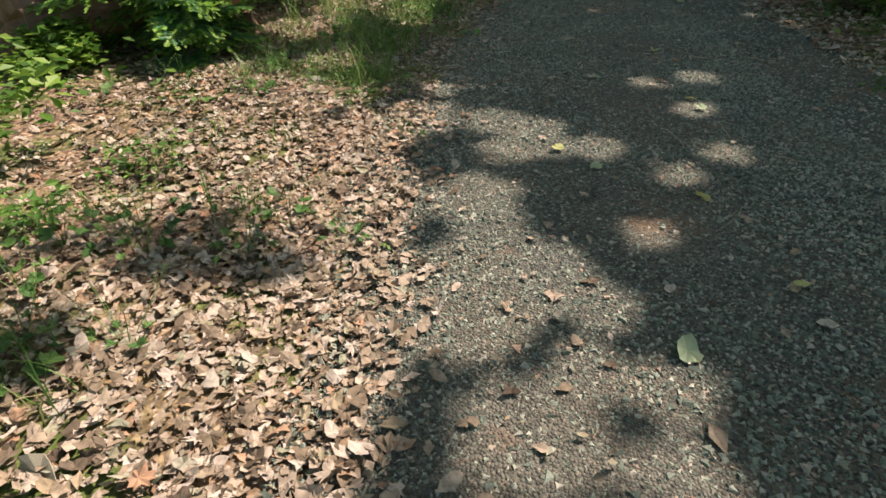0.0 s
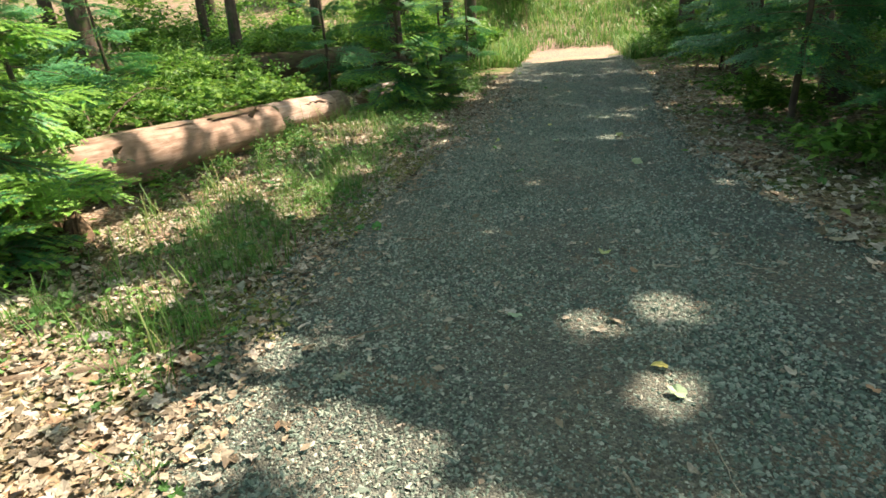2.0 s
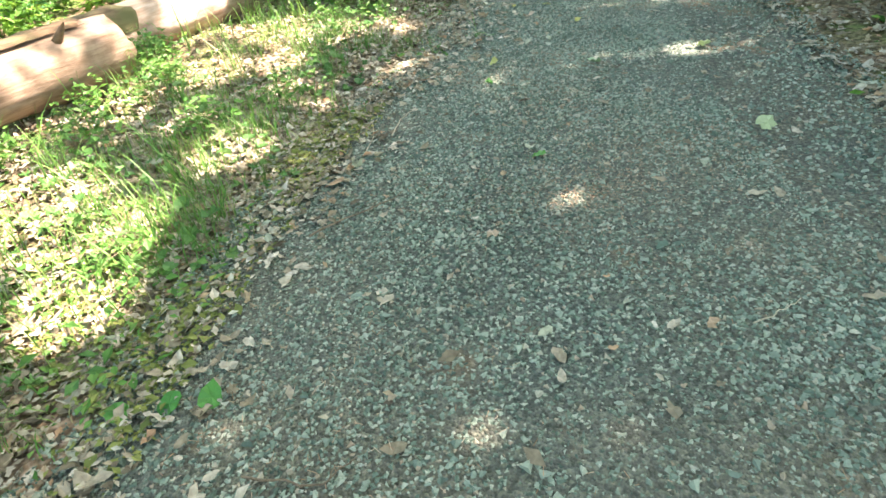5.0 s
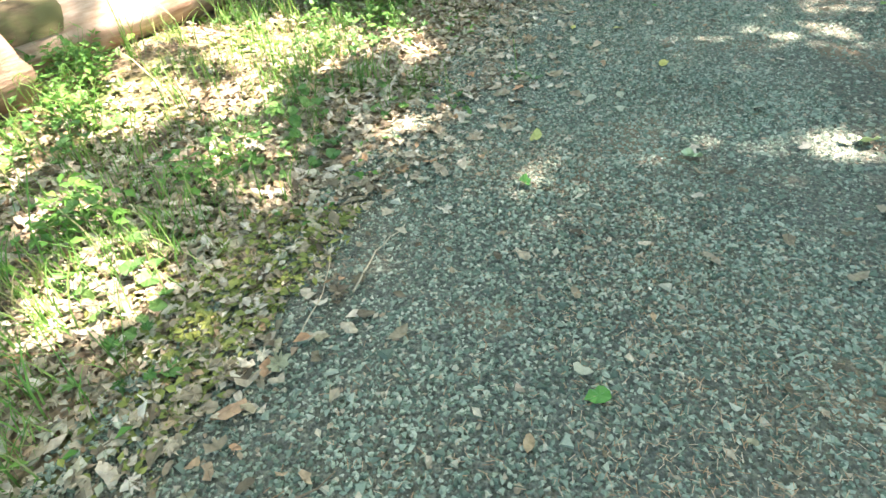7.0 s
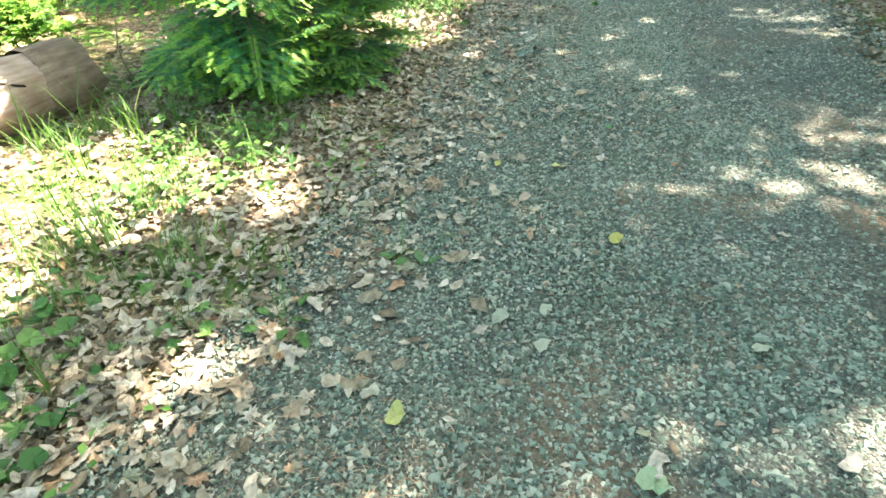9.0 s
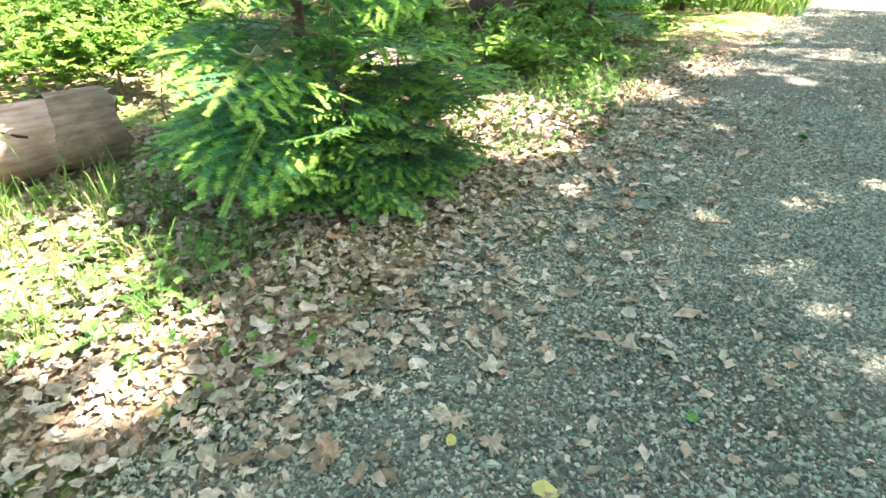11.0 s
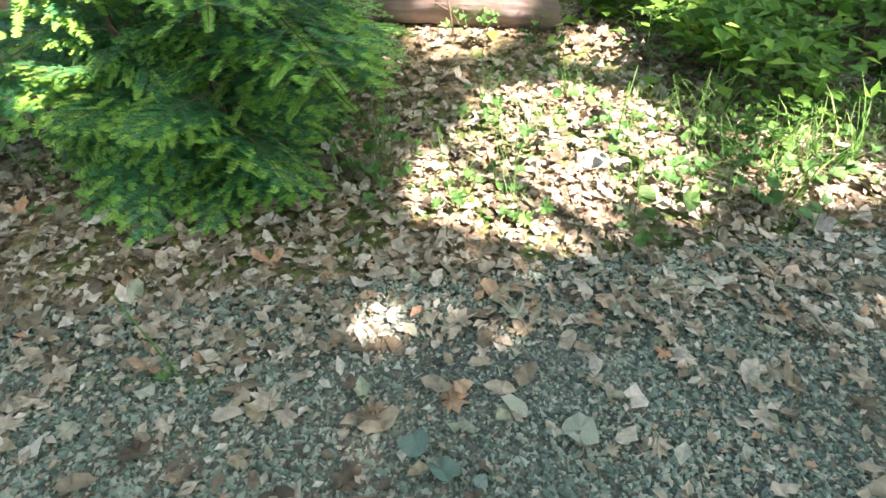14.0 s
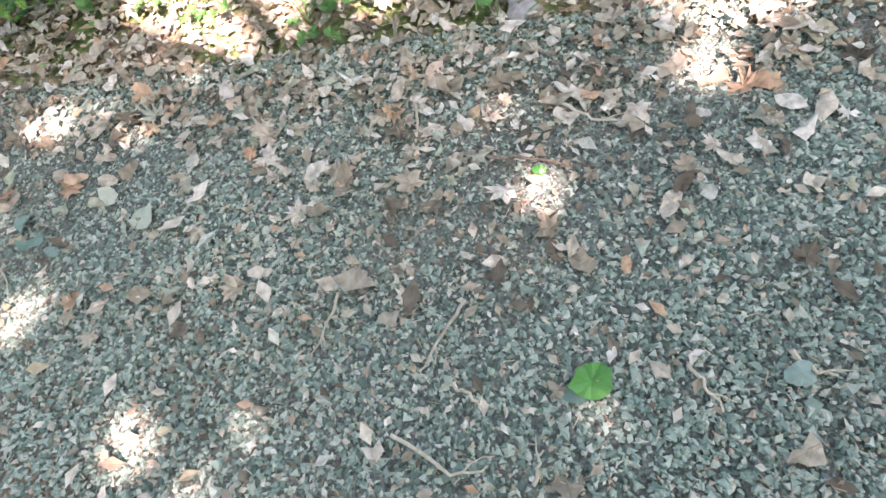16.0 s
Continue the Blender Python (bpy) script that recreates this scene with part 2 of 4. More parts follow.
    w = np.cross(d, u)
    a = np.linspace(0, 2 * np.pi, sides, endpoint=False)
    rad = np.asarray(radii, float)[:, None] * (1 + wob * r.normal(0, 1, (len(p), sides)))
    v = p[:, None] + rad[..., None] * (np.cos(a)[None, :, None] * u[:, None] + np.sin(a)[None, :, None] * w[:, None])
    f = [[i * sides + j, i * sides + (j + 1) % sides, (i + 1) * sides + (j + 1) % sides, (i + 1) * sides + j] for i in range(len(p) - 1) for j in range(sides)]
    return v.reshape(-1, 3), np.array(f)


def joined(pieces):
    vs, fs, n = [], [], 0
    for v, f in pieces:
        vs.append(v)
        fs.append(np.asarray(f) + n)
        n += len(v)
    return np.concatenate(vs), np.concatenate(fs)


def leaf_outline(kind, r):
    """A leaf about 1 long in the xy plane, curled: (verts, triangles as a fan round its middle)."""
    if kind == "lobed":
        ang = np.radians([-100, -80, -52, -30, -12, 8, 30, 45, 62, 78, 90, 102, 118, 135, 150, 172, 192, 210, 232, 260])
        rad = np.array([.08, .30, .26, .44, .30, .52, .36, .30, .62, .40, .68, .40, .62, .30, .36, .52, .30, .44, .26, .30]) * r.uniform(0.85, 1.12, 20)
    elif kind == "torn":
        ang = np.sort(r.uniform(0, 2 * np.pi, 10)) * .45 + np.linspace(0, 2 * np.pi, 10, endpoint=False) * .55
        rad = r.uniform(.2, .52, 10) * (1 + .35 * np.cos(2 * ang + r.uniform(0, 6)))
    elif kind == "simple":
        v = np.array([[0, -.5, 0], [.28, .02, r.uniform(.02, .14)], [0, .52, r.uniform(-.15, .05)], [-.28, .0, r.uniform(.02, .14)]])
        return v, np.array([[0, 1, 2], [0, 2, 3]])
    elif kind == "broad":
        ang = np.linspace(-np.pi / 2, 1.5 * np.pi, 14, endpoint=False)
        rad = np.array([.42, .47, .46, .42, .40, .42, .48, .60, .48, .42, .40, .42, .46, .47]) * r.uniform(0.93, 1.05, 14)
    else:
        ang = np.linspace(-np.pi / 2, 1.5 * np.pi, 12, endpoint=False)
        rad = np.array([.52, .40, .30, .27, .29, .40, .58, .40, .29, .27, .30, .40]) * r.uniform(0.92, 1.06, 12)
    v = np.stack([np.cos(ang) * rad, np.sin(ang) * rad, 0 * ang], 1)
    v = np.concatenate([[[0, 0, 0]], v])
    x, y = v[:, 0], v[:, 1]
    v[:, 2] = r.uniform(-.5, .9) * x * x + r.uniform(-.5, .8) * y * y + r.uniform(-.4, .4) * x * y + r.normal(0, .06, len(v))
    n = len(ang)
    f = [[0, 1 + i, 1 + (i + 1) % n] for i in range(n)]
    return v, np.array(f)


def leaf_shapes(kind, n, seed):
    r = np.random.default_rng(seed)
    made = [leaf_outline(kind, r) for _ in range(n)]
    return [v for v, _ in made], made[0][1]


# ---- the lie of the land ----
def left_edge(y):
    return np.interp(y, [-6, 2.6, 3.6, 4.8, 5.7, 6.6, 7.5, 8.6, 10, 11.6, 13.6, 17, 22, 26], [-.5, -.38, -.3, -.12, .08, .3, .65, 1.15, 1.6, 1.95, 2.4, 3.4, 4.6, 5.6])


def right_edge(y):
    return np.interp(y, [-6, 3.6, 5.4, 7.3, 9, 12, 16.4, 23, 26], [3.1, 3.15, 3.35, 3.55, 4.05, 5.2, 6.4, 8.4, 9.4])


def step(v):
    v = np.clip(v, 0, 1)
    return v * v * (3 - 2 * v)


def land(x, y):
    """Height of the ground."""
    x, y = np.asarray(x, float), np.asarray(y, float)
    out = np.maximum(left_edge(y) - x, x - right_edge(y))
    wav = 0.035 * np.sin(2.1 * x + 1.3 * y) * np.sin(1.7 * y - 0.6 * x + 1) + 0.02 * np.sin(4.3 * x + 2) * np.sin(5.1 * y) + 0.008 * np.sin(13 * x) * np.sin(11 * y + x)
    z = -0.012 + step(out / 0.7) * (0.035 + wav) + 0.10 * step((out - 1.2) / 3)
    return z + 0.34 * np.clip(y - 25.5, 0, 14) + 0.02 * np.clip(y - 39.5, 0, 200)


def sheet(name, xs, ys, height, mat):
    X, Y = np.meshgrid(xs, ys)
    v = np.stack([X, Y, height(X, Y)], -1).reshape(-1, 3)
    w = len(xs)
    i = (np.arange(len(ys) - 1)[:, None] * w + np.arange(w - 1)[None]).ravel()
    return quick_mesh(name, v, np.stack([i, i + 1, i + w + 1, i + w], 1), mat, smooth=True)


far = np.array([12, 15, 20, 28, 40, 60, 100, 180, 320, 600.0])
gx = np.concatenate([-far[::-1] + 3, np.arange(-8.5, 14.5, 0.14), far + 4])
gy = np.concatenate([-far[::-1] + 8, np.arange(-3.5, 30, 0.16), far[:] + 21])
ground = tagged(new("ground", sheet("ground", gx, gy, land, SOIL)), "brown forest soil under dry leaves and moss", "forest floor", kind="structure")

# the gravel path
rows_y = np.arange(-4.5, 20.6, 0.12)
cols = np.linspace(0, 1, 34)
X = left_edge(rows_y)[:, None] - 0.2 + cols[None] * (right_edge(rows_y) - left_edge(rows_y) + 0.4)[:, None]
Y = np.repeat(rows_y[:, None], len(cols), 1)
inside = np.minimum(X - left_edge(Y) + 0.2, right_edge(Y) + 0.2 - X)
Z = -0.03 + 0.034 * step(inside / 0.3) + 0.004 * np.sin(3.1 * X + 1.2 * Y) * np.sin(2.3 * Y)
i = (np.arange(len(rows_y) - 1)[:, None] * len(cols) + np.arange(len(cols) - 1)[None]).ravel()
path = tagged(new("path", quick_mesh("path", np.stack([X, Y, Z], -1).reshape(-1, 3), np.stack([i, i + 1, i + len(cols) + 1, i + len(cols)], 1), BED, smooth=True)),
              "blue-grey crushed gravel path through the woods", "path", kind="structure")
dirt_y = np.arange(19.2, 28.6, 0.3)
cols = np.linspace(0, 1, 16)
wide = (right_edge(dirt_y) - left_edge(dirt_y)) * np.interp(dirt_y, [19, 24, 28.6], [.95, 1.05, .8])
X = (left_edge(dirt_y) - .15 + .12 * np.sin(2.3 * dirt_y))[:, None] + cols[None] * wide[:, None]
Y = np.repeat(dirt_y[:, None], len(cols), 1) + .25 * np.sin(2.1 * X)
rim = np.minimum(step(np.minimum(cols, 1 - cols) * 8)[None], step((Y - 18.9) / .9))
Z = np.maximum(land(X, Y), -.012) - .03 + .055 * rim
i = (np.arange(len(dirt_y) - 1)[:, None] * len(cols) + np.arange(len(cols) - 1)[None]).ravel()
tagged(new("track", quick_mesh("track", np.stack([X, Y, Z], -1).reshape(-1, 3), np.stack([i, i + 1, i + len(cols) + 1, i + len(cols)], 1), DIRT, smooth=True)),
       "sunlit sandy track where the gravel path ends", "track", kind="structure")

# stones of the path
def gravel_field(n, y0, y1, size, seed, side=(0.0, 1.0), corners=5):
    r = np.random.default_rng(seed)
    y = r.uniform(y0, y1, n)
    u = r.uniform(*side, n)
    x = left_edge(y) - 0.12 + u * (right_edge(y) - left_edge(y) + 0.24)
    if corners == 5:
        ring = np.linspace(0, 2 * np.pi, 5, endpoint=False)
        box = np.concatenate([np.stack([1.15 * np.cos(ring), 1.15 * np.sin(ring), 0 * ring - .5], 1), [[.1, 0, .8]]])
        face = np.array([[j, (j + 1) % 5, 5] for j in range(5)])
    else:
        box = np.array([[-1.2, -.9, -.5], [1.2, -.9, -.5], [0, 1.2, -.5], [-.8, -.6, .5], [.8, -.6, .5], [0, .85, .5]])
        face = np.array([[3, 4, 5], [0, 1, 4], [0, 4, 3], [1, 2, 5], [1, 5, 4], [2, 0, 3], [2, 3, 5]])
    v = box[None] + r.normal(0, 0.24, (n, len(box), 3))
    s = size * r.lognormal(0, 0.26, n)
    v *= np.stack([s * r.uniform(.75, 1.35, n), s * r.uniform(.6, .95, n), s * r.uniform(.55, .95, n)], 1)[:, None]
    v = np.einsum("nij,nkj->nki", spins(n, 0.28, r), v)
    v += np.stack([x, y, 0.004 + 0.25 * s], 1)[:, None]
    f = (np.arange(n) * len(box))[:, None, None] + face[None]
    return v.reshape(-1, 3), f.reshape(-1, 3)


stones = joined([gravel_field(40000, 0.4, 6.0, 0.0062, 1, (0, .75), 5), gravel_field(26000, 0.4, 6.0, 0.0066, 11, (0, .75), 3), gravel_field(34000, 6.0, 10.4, 0.0062, 2, (0, .72), 5), gravel_field(24000, 6.0, 10.4, 0.0066, 12, (0, .72), 3),
                 gravel_field(40000, 10.4, 13.8, 0.0062, 6, (0, .55), 5), gravel_field(26000, 10.4, 13.8, 0.0066, 16, (0, .55), 3),
                 gravel_field(26000, 0.4, 13.8, 0.0085, 3, (.55, 1), 5), gravel_field(7000, 0.4, 13.8, 0.0105, 13, (0, 1), 3), gravel_field(12000, 13.8, 19.8, 0.011, 4, (0, 1), 5)])
tagged(new("gravel", quick_mesh("gravel", *stones, GRAVEL)), "loose blue-grey angular gravel stones covering the path", "gravel", kind="stuff")

# ---- fallen logs ----
def log_thing(name, a, b, radius, mat, end_mat, label, seed, sides=26, rings=30, taper=0.9, bend=0.03, lift=0.0):
    """A lying log from a to b (ground points of its axis), its skin lumpy, its ends rough."""
    r = np.random.default_rng(seed)
    a, b = Vector((*a, 0)), Vector((*b, 0))
    long = (b - a).length
    t = np.linspace(0, 1, rings)
    cx = t * long
    cy = bend * np.sin(t * 5 + seed)
    rad = radius * (1 + (taper - 1) * t) * (1 + 0.035 * np.sin(t * long * 4.0 + seed) + r.normal(0, .012, rings))
    ang = np.linspace(0, 2 * np.pi, sides, endpoint=False)
    lump = 1 + 0.04 * np.sin(3 * ang[None] + 2 * t[:, None] * long + seed) + 0.025 * np.sin(7 * ang[None] - 5 * t[:, None]) + r.normal(0, .008, (rings, sides))
    v = np.stack([np.repeat(cx[:, None], sides, 1) + (r.normal(0, .02, (rings, sides)) * ((t[:, None] < .01) | (t[:, None] > .99))),
                  cy[:, None] + rad[:, None] * lump * np.cos(ang)[None], rad[:, None] * lump * np.sin(ang)[None]], -1)
    f = [[i * sides + j, i * sides + (j + 1) % sides, (i + 1) * sides + (j + 1) % sides, (i + 1) * sides + j] for i in range(rings - 1) for j in range(sides)]
    root = tagged(new(name), label, "log")
    za, zb = float(land(a.x, a.y)), float(land(b.x, b.y))
    yaw = math.atan2(b.y - a.y, b.x - a.x)
    pitch = -math.atan2(zb - za, long)
    root.matrix_basis = Matrix.Translation((a.x, a.y, za + radius * 0.9 + lift)) @ Euler((0, pitch, yaw)).to_matrix().to_4x4()
    child("trunk", quick_mesh("log_trunk", v.reshape(-1, 3), f, mat, smooth=True), root)
    for k, at in (("end_face", 0), ("end_face", rings - 1)):
        ring = v[at]
        mid = ring.mean(0)
        inner = mid + (ring - mid) * 0.55 + np.stack([r.normal(0, .02, sides), 0 * ang, 0 * ang], 1)
        vv = np.concatenate([ring, inner, [mid + (0.0, 0, 0)]])
        tri = []
        for j in range(sides):
            q = (j + 1) % sides
            tri += [[j, q, sides + q], [j, sides + q, sides + j], [sides + j, sides + q, 2 * sides]]
        child(k, quick_mesh("log_end", vv, tri, end_mat), root, None, "rough broken end grain")
    return root, long, radius


def stub(root, x, ang, radius, length, mat):
    """A broken knot standing out of a log."""
    d = np.array([0.35, math.cos(ang), math.sin(ang)])
    p = np.array([x, 0, 0]) + np.outer(np.linspace(radius * .8, radius + length, 4), d)
    v, f = tube(p, [.035, .028, .02, .004], 7, .1)
    child("knot", quick_mesh("knot", v, f, mat, smooth=True), root)


log_a, long_a, rad_a = log_thing("fallen_log", (-3.3, 4.4), (-1.12, 8.6), 0.245, RED_LOG, END_GRAIN, "long weathered fallen log with bare pale wood in grass", 3, lift=0.07)
for x, s in ((4.2, 2.2), (3.1, 0.9), (2.4, 2.6)):
    stub(log_a, x, s, rad_a, 0.09, LOG_BARK)
# a torn collar of bark at its end, and flakes along its back
def bark_plate(root, x0, x1, a0, a1, radius, mat, seed, name="bark_plate"):
    r = np.random.default_rng(seed)
    nx, na = 12, 14
    xs, an = np.linspace(x0, x1, nx), np.linspace(a0, a1, na)
    v = []
    for s in (1.005, 1.03):
        for i, x in enumerate(xs):
            for j, q in enumerate(an):
                edge = 1 if 0 < i < nx - 1 and 0 < j < na - 1 else 0
                rr = radius * (s if edge else 0.99) * (1 + r.normal(0, .012))
                v.append((x + (0 if 0 < i < nx - 1 else r.normal(0, .03)), rr * math.cos(q), rr * math.sin(q)))
    f = []
    for i in range(nx - 1):
        for j in range(na - 1):
            k = i * na + j
            f.append([nx * na + k, nx * na + k + 1, nx * na + k + na + 1, nx * na + k + na])
    child(name, quick_mesh(name, v, f, mat, smooth=True), root)


bark_plate(log_a, 3.7, 4.55, 0.9, 2.0, 0.232, LOG_BARK, 4)
bark_plate(log_a, 2.3, 3.5, 0.9, 1.95, 0.241, WORN_BARK, 5)
bark_plate(log_a, 0.5, 1.9, 0.9, 2.1, 0.25, LOG_BARK, 14)
log_b, long_b, rad_b = log_thing("fallen_log", (-1.85, 8.5), (-0.57, 10.7), 0.222, BARE_LOG, END_GRAIN, "barkless sun-bleached fallen log split by a long crack", 8, taper=0.92)
bark_plate(log_b, 0.0, 1.0, -0.9, 2.95, 0.228, MOSSY, 6)
bark_plate(log_b, 2.22, 2.54, -1.0, 4.2, 0.212, WORN_BARK, 9)
# the long crack along its side: a dark tube, its colour standing in for the shade inside
t = np.linspace(0, 1, 26)
xs = 1.36 + 0.76 * t
an = np.radians(18 + 19 * np.sin(np.pi * t) ** .8) + 0.03 * np.sin(t * 31)
rr = 0.2205 * (1 - .08 * (xs / long_b)) * 1.075
pts = np.stack([xs, -rr * np.cos(an), rr * np.sin(an)], 1)
v, f = tube(pts, 0.02 * np.sin(np.pi * np.clip(t, .03, .97)) + 0.006, 6, 0.25)
child("crack", quick_mesh("crack", v, f, CRACK_SHADE), log_b, None, "dark strip laid on the wood for the shade in a crack")
log_c, _, _ = log_thing("log_piece", (-0.28, 11.85), (0.23, 12.95), 0.16, GREY_LOG, END_GRAIN, "short pale log piece lying among leaf litter", 12, taper=1.05)
log_d, _, _ = log_thing("mossy_log", (-7.5, 15.2), (0.6, 16.6), 0.33, MOSSY, END_GRAIN, "dark moss-covered log lying in the undergrowth", 15, lift=0.25)
log_f, _, _ = log_thing("rotten_limb", (-1.45, 3.5), (-0.7, 3.85), 0.03, TWIG, END_GRAIN, "weathered broken limb lying on dry leaves", 19, rings=14, sides=12, bend=.05, lift=-.005)


# ---- firs ----
def fir_branch_mesh(name, seed, long=1.0, dense=1.0, new_from=0.78, broad=1.0, longer=1.0, pairs=13):
    """A flat needle spray along +x, drooping towards its tip; needles, young needles at the tips, wood."""
    r = np.random.default_rng(seed)
    tri, idx, wood = [], [], []

    def along(p0, d, length, droop, lift=0.0):
        s = np.linspace(0, 1, 5)
        p = p0 + np.outer(s * length, d)
        p[:, 2] += -droop * length * s ** 2 + lift * s
        return p

    def needled(p, start, width, tipped):
        seg = np.linalg.norm(np.diff(p, axis=0), axis=1).sum()
        n = max(4, int(seg / 0.0058 * dense))
        for k in range(n):
            s = start + (1 - start) * (k + r.uniform(0, .8)) / n
            q = s * (len(p) - 1)
            i = min(int(q), len(p) - 2)
            c = p[i] + (p[i + 1] - p[i]) * (q - i)
            d = p[i + 1] - p[i]
            d = d / np.linalg.norm(d)
            side = np.array([-d[1], d[0], 0]) / (np.hypot(d[0], d[1]) + 1e-6)
            ln = longer * width * (1.0 - 0.55 * s ** 4) * r.uniform(.8, 1.15)
            for sg in (-1, 1):
                w = d * 0.38 + side * sg * 0.9 + np.array([0, 0, r.uniform(-.05, .38)])
                w = w / np.linalg.norm(w) * ln
                h = d * 0.0021 * broad
                tri.extend([c - h, c + h, c + w])
                idx.append(1 if tipped and s > new_from else 0)

    main = along(np.zeros(3), np.array([1.0, 0, 0]), long, 0.16)
    wood.append(tube(main, np.linspace(.007, .0016, 5) * (0.6 + 0.5 * long), 5))
    needled(main, 0.3, 0.028, True)
    n = int(pairs * long) + 3
    for k in range(n):
        s = 0.14 + 0.8 * k / n
        q = s * 4
        i = min(int(q), 3)
        c = main[i] + (main[i + 1] - main[i]) * (q - i)
        for sg in (-1, 1):
            ln = long * (0.5 * (1 - s) ** 0.8 + 0.07) * r.uniform(.75, 1.15)
            a = sg * radians(r.uniform(42, 58))
            tw = along(c, np.array([math.cos(a), math.sin(a), r.uniform(-.16, .1)]), ln, 0.18)
            if dense > 0.3:
                wood.append(tube(tw, np.linspace(.0025, .001, 5), 3))
            needled(tw, 0.04, 0.022, True)
            if ln > 0.2:
                for u in (0.35, 0.6):
                    cc = tw[0] + (tw[-1] - tw[0]) * u
                    for sg2 in (-1, 1):
                        a2 = a + sg2 * radians(48)
                        needled(along(cc, np.array([math.cos(a2), math.sin(a2), r.uniform(-.1, .1)]), ln * .5 * r.uniform(.7, 1.2), 0.12), 0.0, 0.021, True)
    v = np.array(tri)
    f = np.arange(len(v)).reshape(-1, 3)
    wv, wf = joined(wood)
    wt = np.concatenate([wf[:, [0, 1, 2]], wf[:, [0, 2, 3]]]) + len(v)
    return quick_mesh(name, np.concatenate([v, wv]), np.concatenate([f, wt]), [NEEDLE, NEW_NEEDLE, TWIG], idx + [2] * len(wt))


SPRAYS = [fir_branch_mesh("fir_spray", 20 + k, 1.0, 0.85, 0.56, 2.6, 1.25, 9) for k in range(4)]
FAR_SPRAYS = [fir_branch_mesh("shaded_fir_spray", 30 + k, 1.0, 0.2, 0.85, 5.0, 1.5) for k in range(3)]
GLARE_SPRAYS = [fir_branch_mesh("glare_fir_spray", 50 + k, 1.0, 0.85, 0.35, 2.6, 1.25, 10) for k in range(3)]
SMALL_SPRAYS = [fir_branch_mesh("small_fir_spray", 40 + k, 0.5, 0.8, 0.66, 2.8, 1.25, 13) for k in range(3)]


def fir(x, y, high, reach, branches, label, seed, low=0.12, trunk=0.03, meshes=None, lean=(0, 0)):
    r = np.random.default_rng(seed)
    z = float(land(x, y))
    root = tagged(new("fir_tree"), label, "fir tree")
    root.location = (x, y, z - 0.03)
    s = np.linspace(0, 1, 9)
    axis = np.stack([lean[0] * s * high + 0.02 * np.sin(5 * s), lean[1] * s * high + .015 * np.sin(7 * s), s * high], 1)
    v, f = tube(axis, trunk * (1 - s) ** 0.8 + 0.004, 9, .04, r)
    child("trunk", quick_mesh("fir_trunk", v, f, BARK, smooth=True), root)
    meshes = meshes or SPRAYS
    size = 0.5 if meshes is SMALL_SPRAYS else 1.0
    a = r.uniform(0, 6.28)
    for k in range(branches):
        u = low + (0.97 - low) * (k + r.uniform(0, .6)) / branches
        a += 2.399 + r.normal(0, .25)
        ln = reach * ((1 - u) ** 0.75 * 0.95 + 0.12) * r.uniform(.6, 1.15) / size
        q = u * 8
        i = min(int(q), 7)
        c = axis[i] + (axis[i + 1] - axis[i]) * (q - i)
        tilt = radians(r.normal(4 - 22 * u, 11))
        m = Matrix.Translation(c) @ Euler((radians(r.normal(0, 16)), tilt, a)).to_matrix().to_4x4() @ Matrix.Diagonal((ln, ln * r.uniform(.8, 1.05), ln, 1))
        child("branch", meshes[r.integers(len(meshes))], root, m)
    return root


fir(0.42, 11.2, 3.6, 1.15, 76, "young fir with bright green new needle tips beside a log", 1, 0.05, 0.036)
fir(0.92, 10.84, 0.95, 0.62, 40, "low fir sapling spreading over dry leaves", 2, 0.08, 0.012, SMALL_SPRAYS)
fir(1.12, 11.1, 0.75, 0.58, 30, "low fir sapling with drooping green sprays", 5, 0.10, 0.011, SMALL_SPRAYS)
fir(0.48, 10.76, 0.8, 0.6, 30, "low fir sapling growing under a larger fir", 7, 0.10, 0.011, SMALL_SPRAYS)
fir(-2.3, 5.25, 3.0, 1.3, 64, "young fir with sprays coloured pale for sunlight at the path side", 4, 0.1, 0.035, GLARE_SPRAYS)
fir(-2.0, 4.75, 1.1, 0.75, 36, "low young fir with pale drooping sprays", 8, 0.14, 0.014, SMALL_SPRAYS)
fir(-2.9, 6.9, 2.6, 1.1, 50, "young fir growing behind a fallen log", 6, 0.1, 0.03, FAR_SPRAYS)
for k, (x, y, h, rch, n) in enumerate(((4.75, 7.5, 3.2, 1.25, 64), (5.25, 9.2, 3.4, 1.25, 60), (5.1, 6.1, 2.6, 1.1, 54), (6.3, 11.2, 3.6, 1.4, 50), (7.2, 13.6, 3.6, 1.4, 40), (6.4, 8.2, 3.0, 1.3, 40), (8.2, 16.4, 3.6, 1.5, 32), (5.9, 6.8, 3.0, 1.3, 40))):
    fir(x, y, h, rch, int(n * .75), "dark shaded young fir at the edge of the path", 60 + k, 0.24, 0.035, FAR_SPRAYS)
for k, (x, y, h, rch, n) in enumerate(((-1.2, 14.2, 3.2, 1.3, 36), (1.3, 15.4, 3.2, 1.1, 34), (-4.2, 11.0, 3.0, 1.3, 36), (2.2, 18.2, 3.2, 1.2, 26), (-5.4, 8.4, 3.0, 1.4, 34), (-0.2, 16.0, 3.2, 1.2, 30))):
    fir(x, y, h, rch, int(n * .75), "young fir in the shade of the woods", 80 + k, 0.08, 0.035, FAR_SPRAYS)


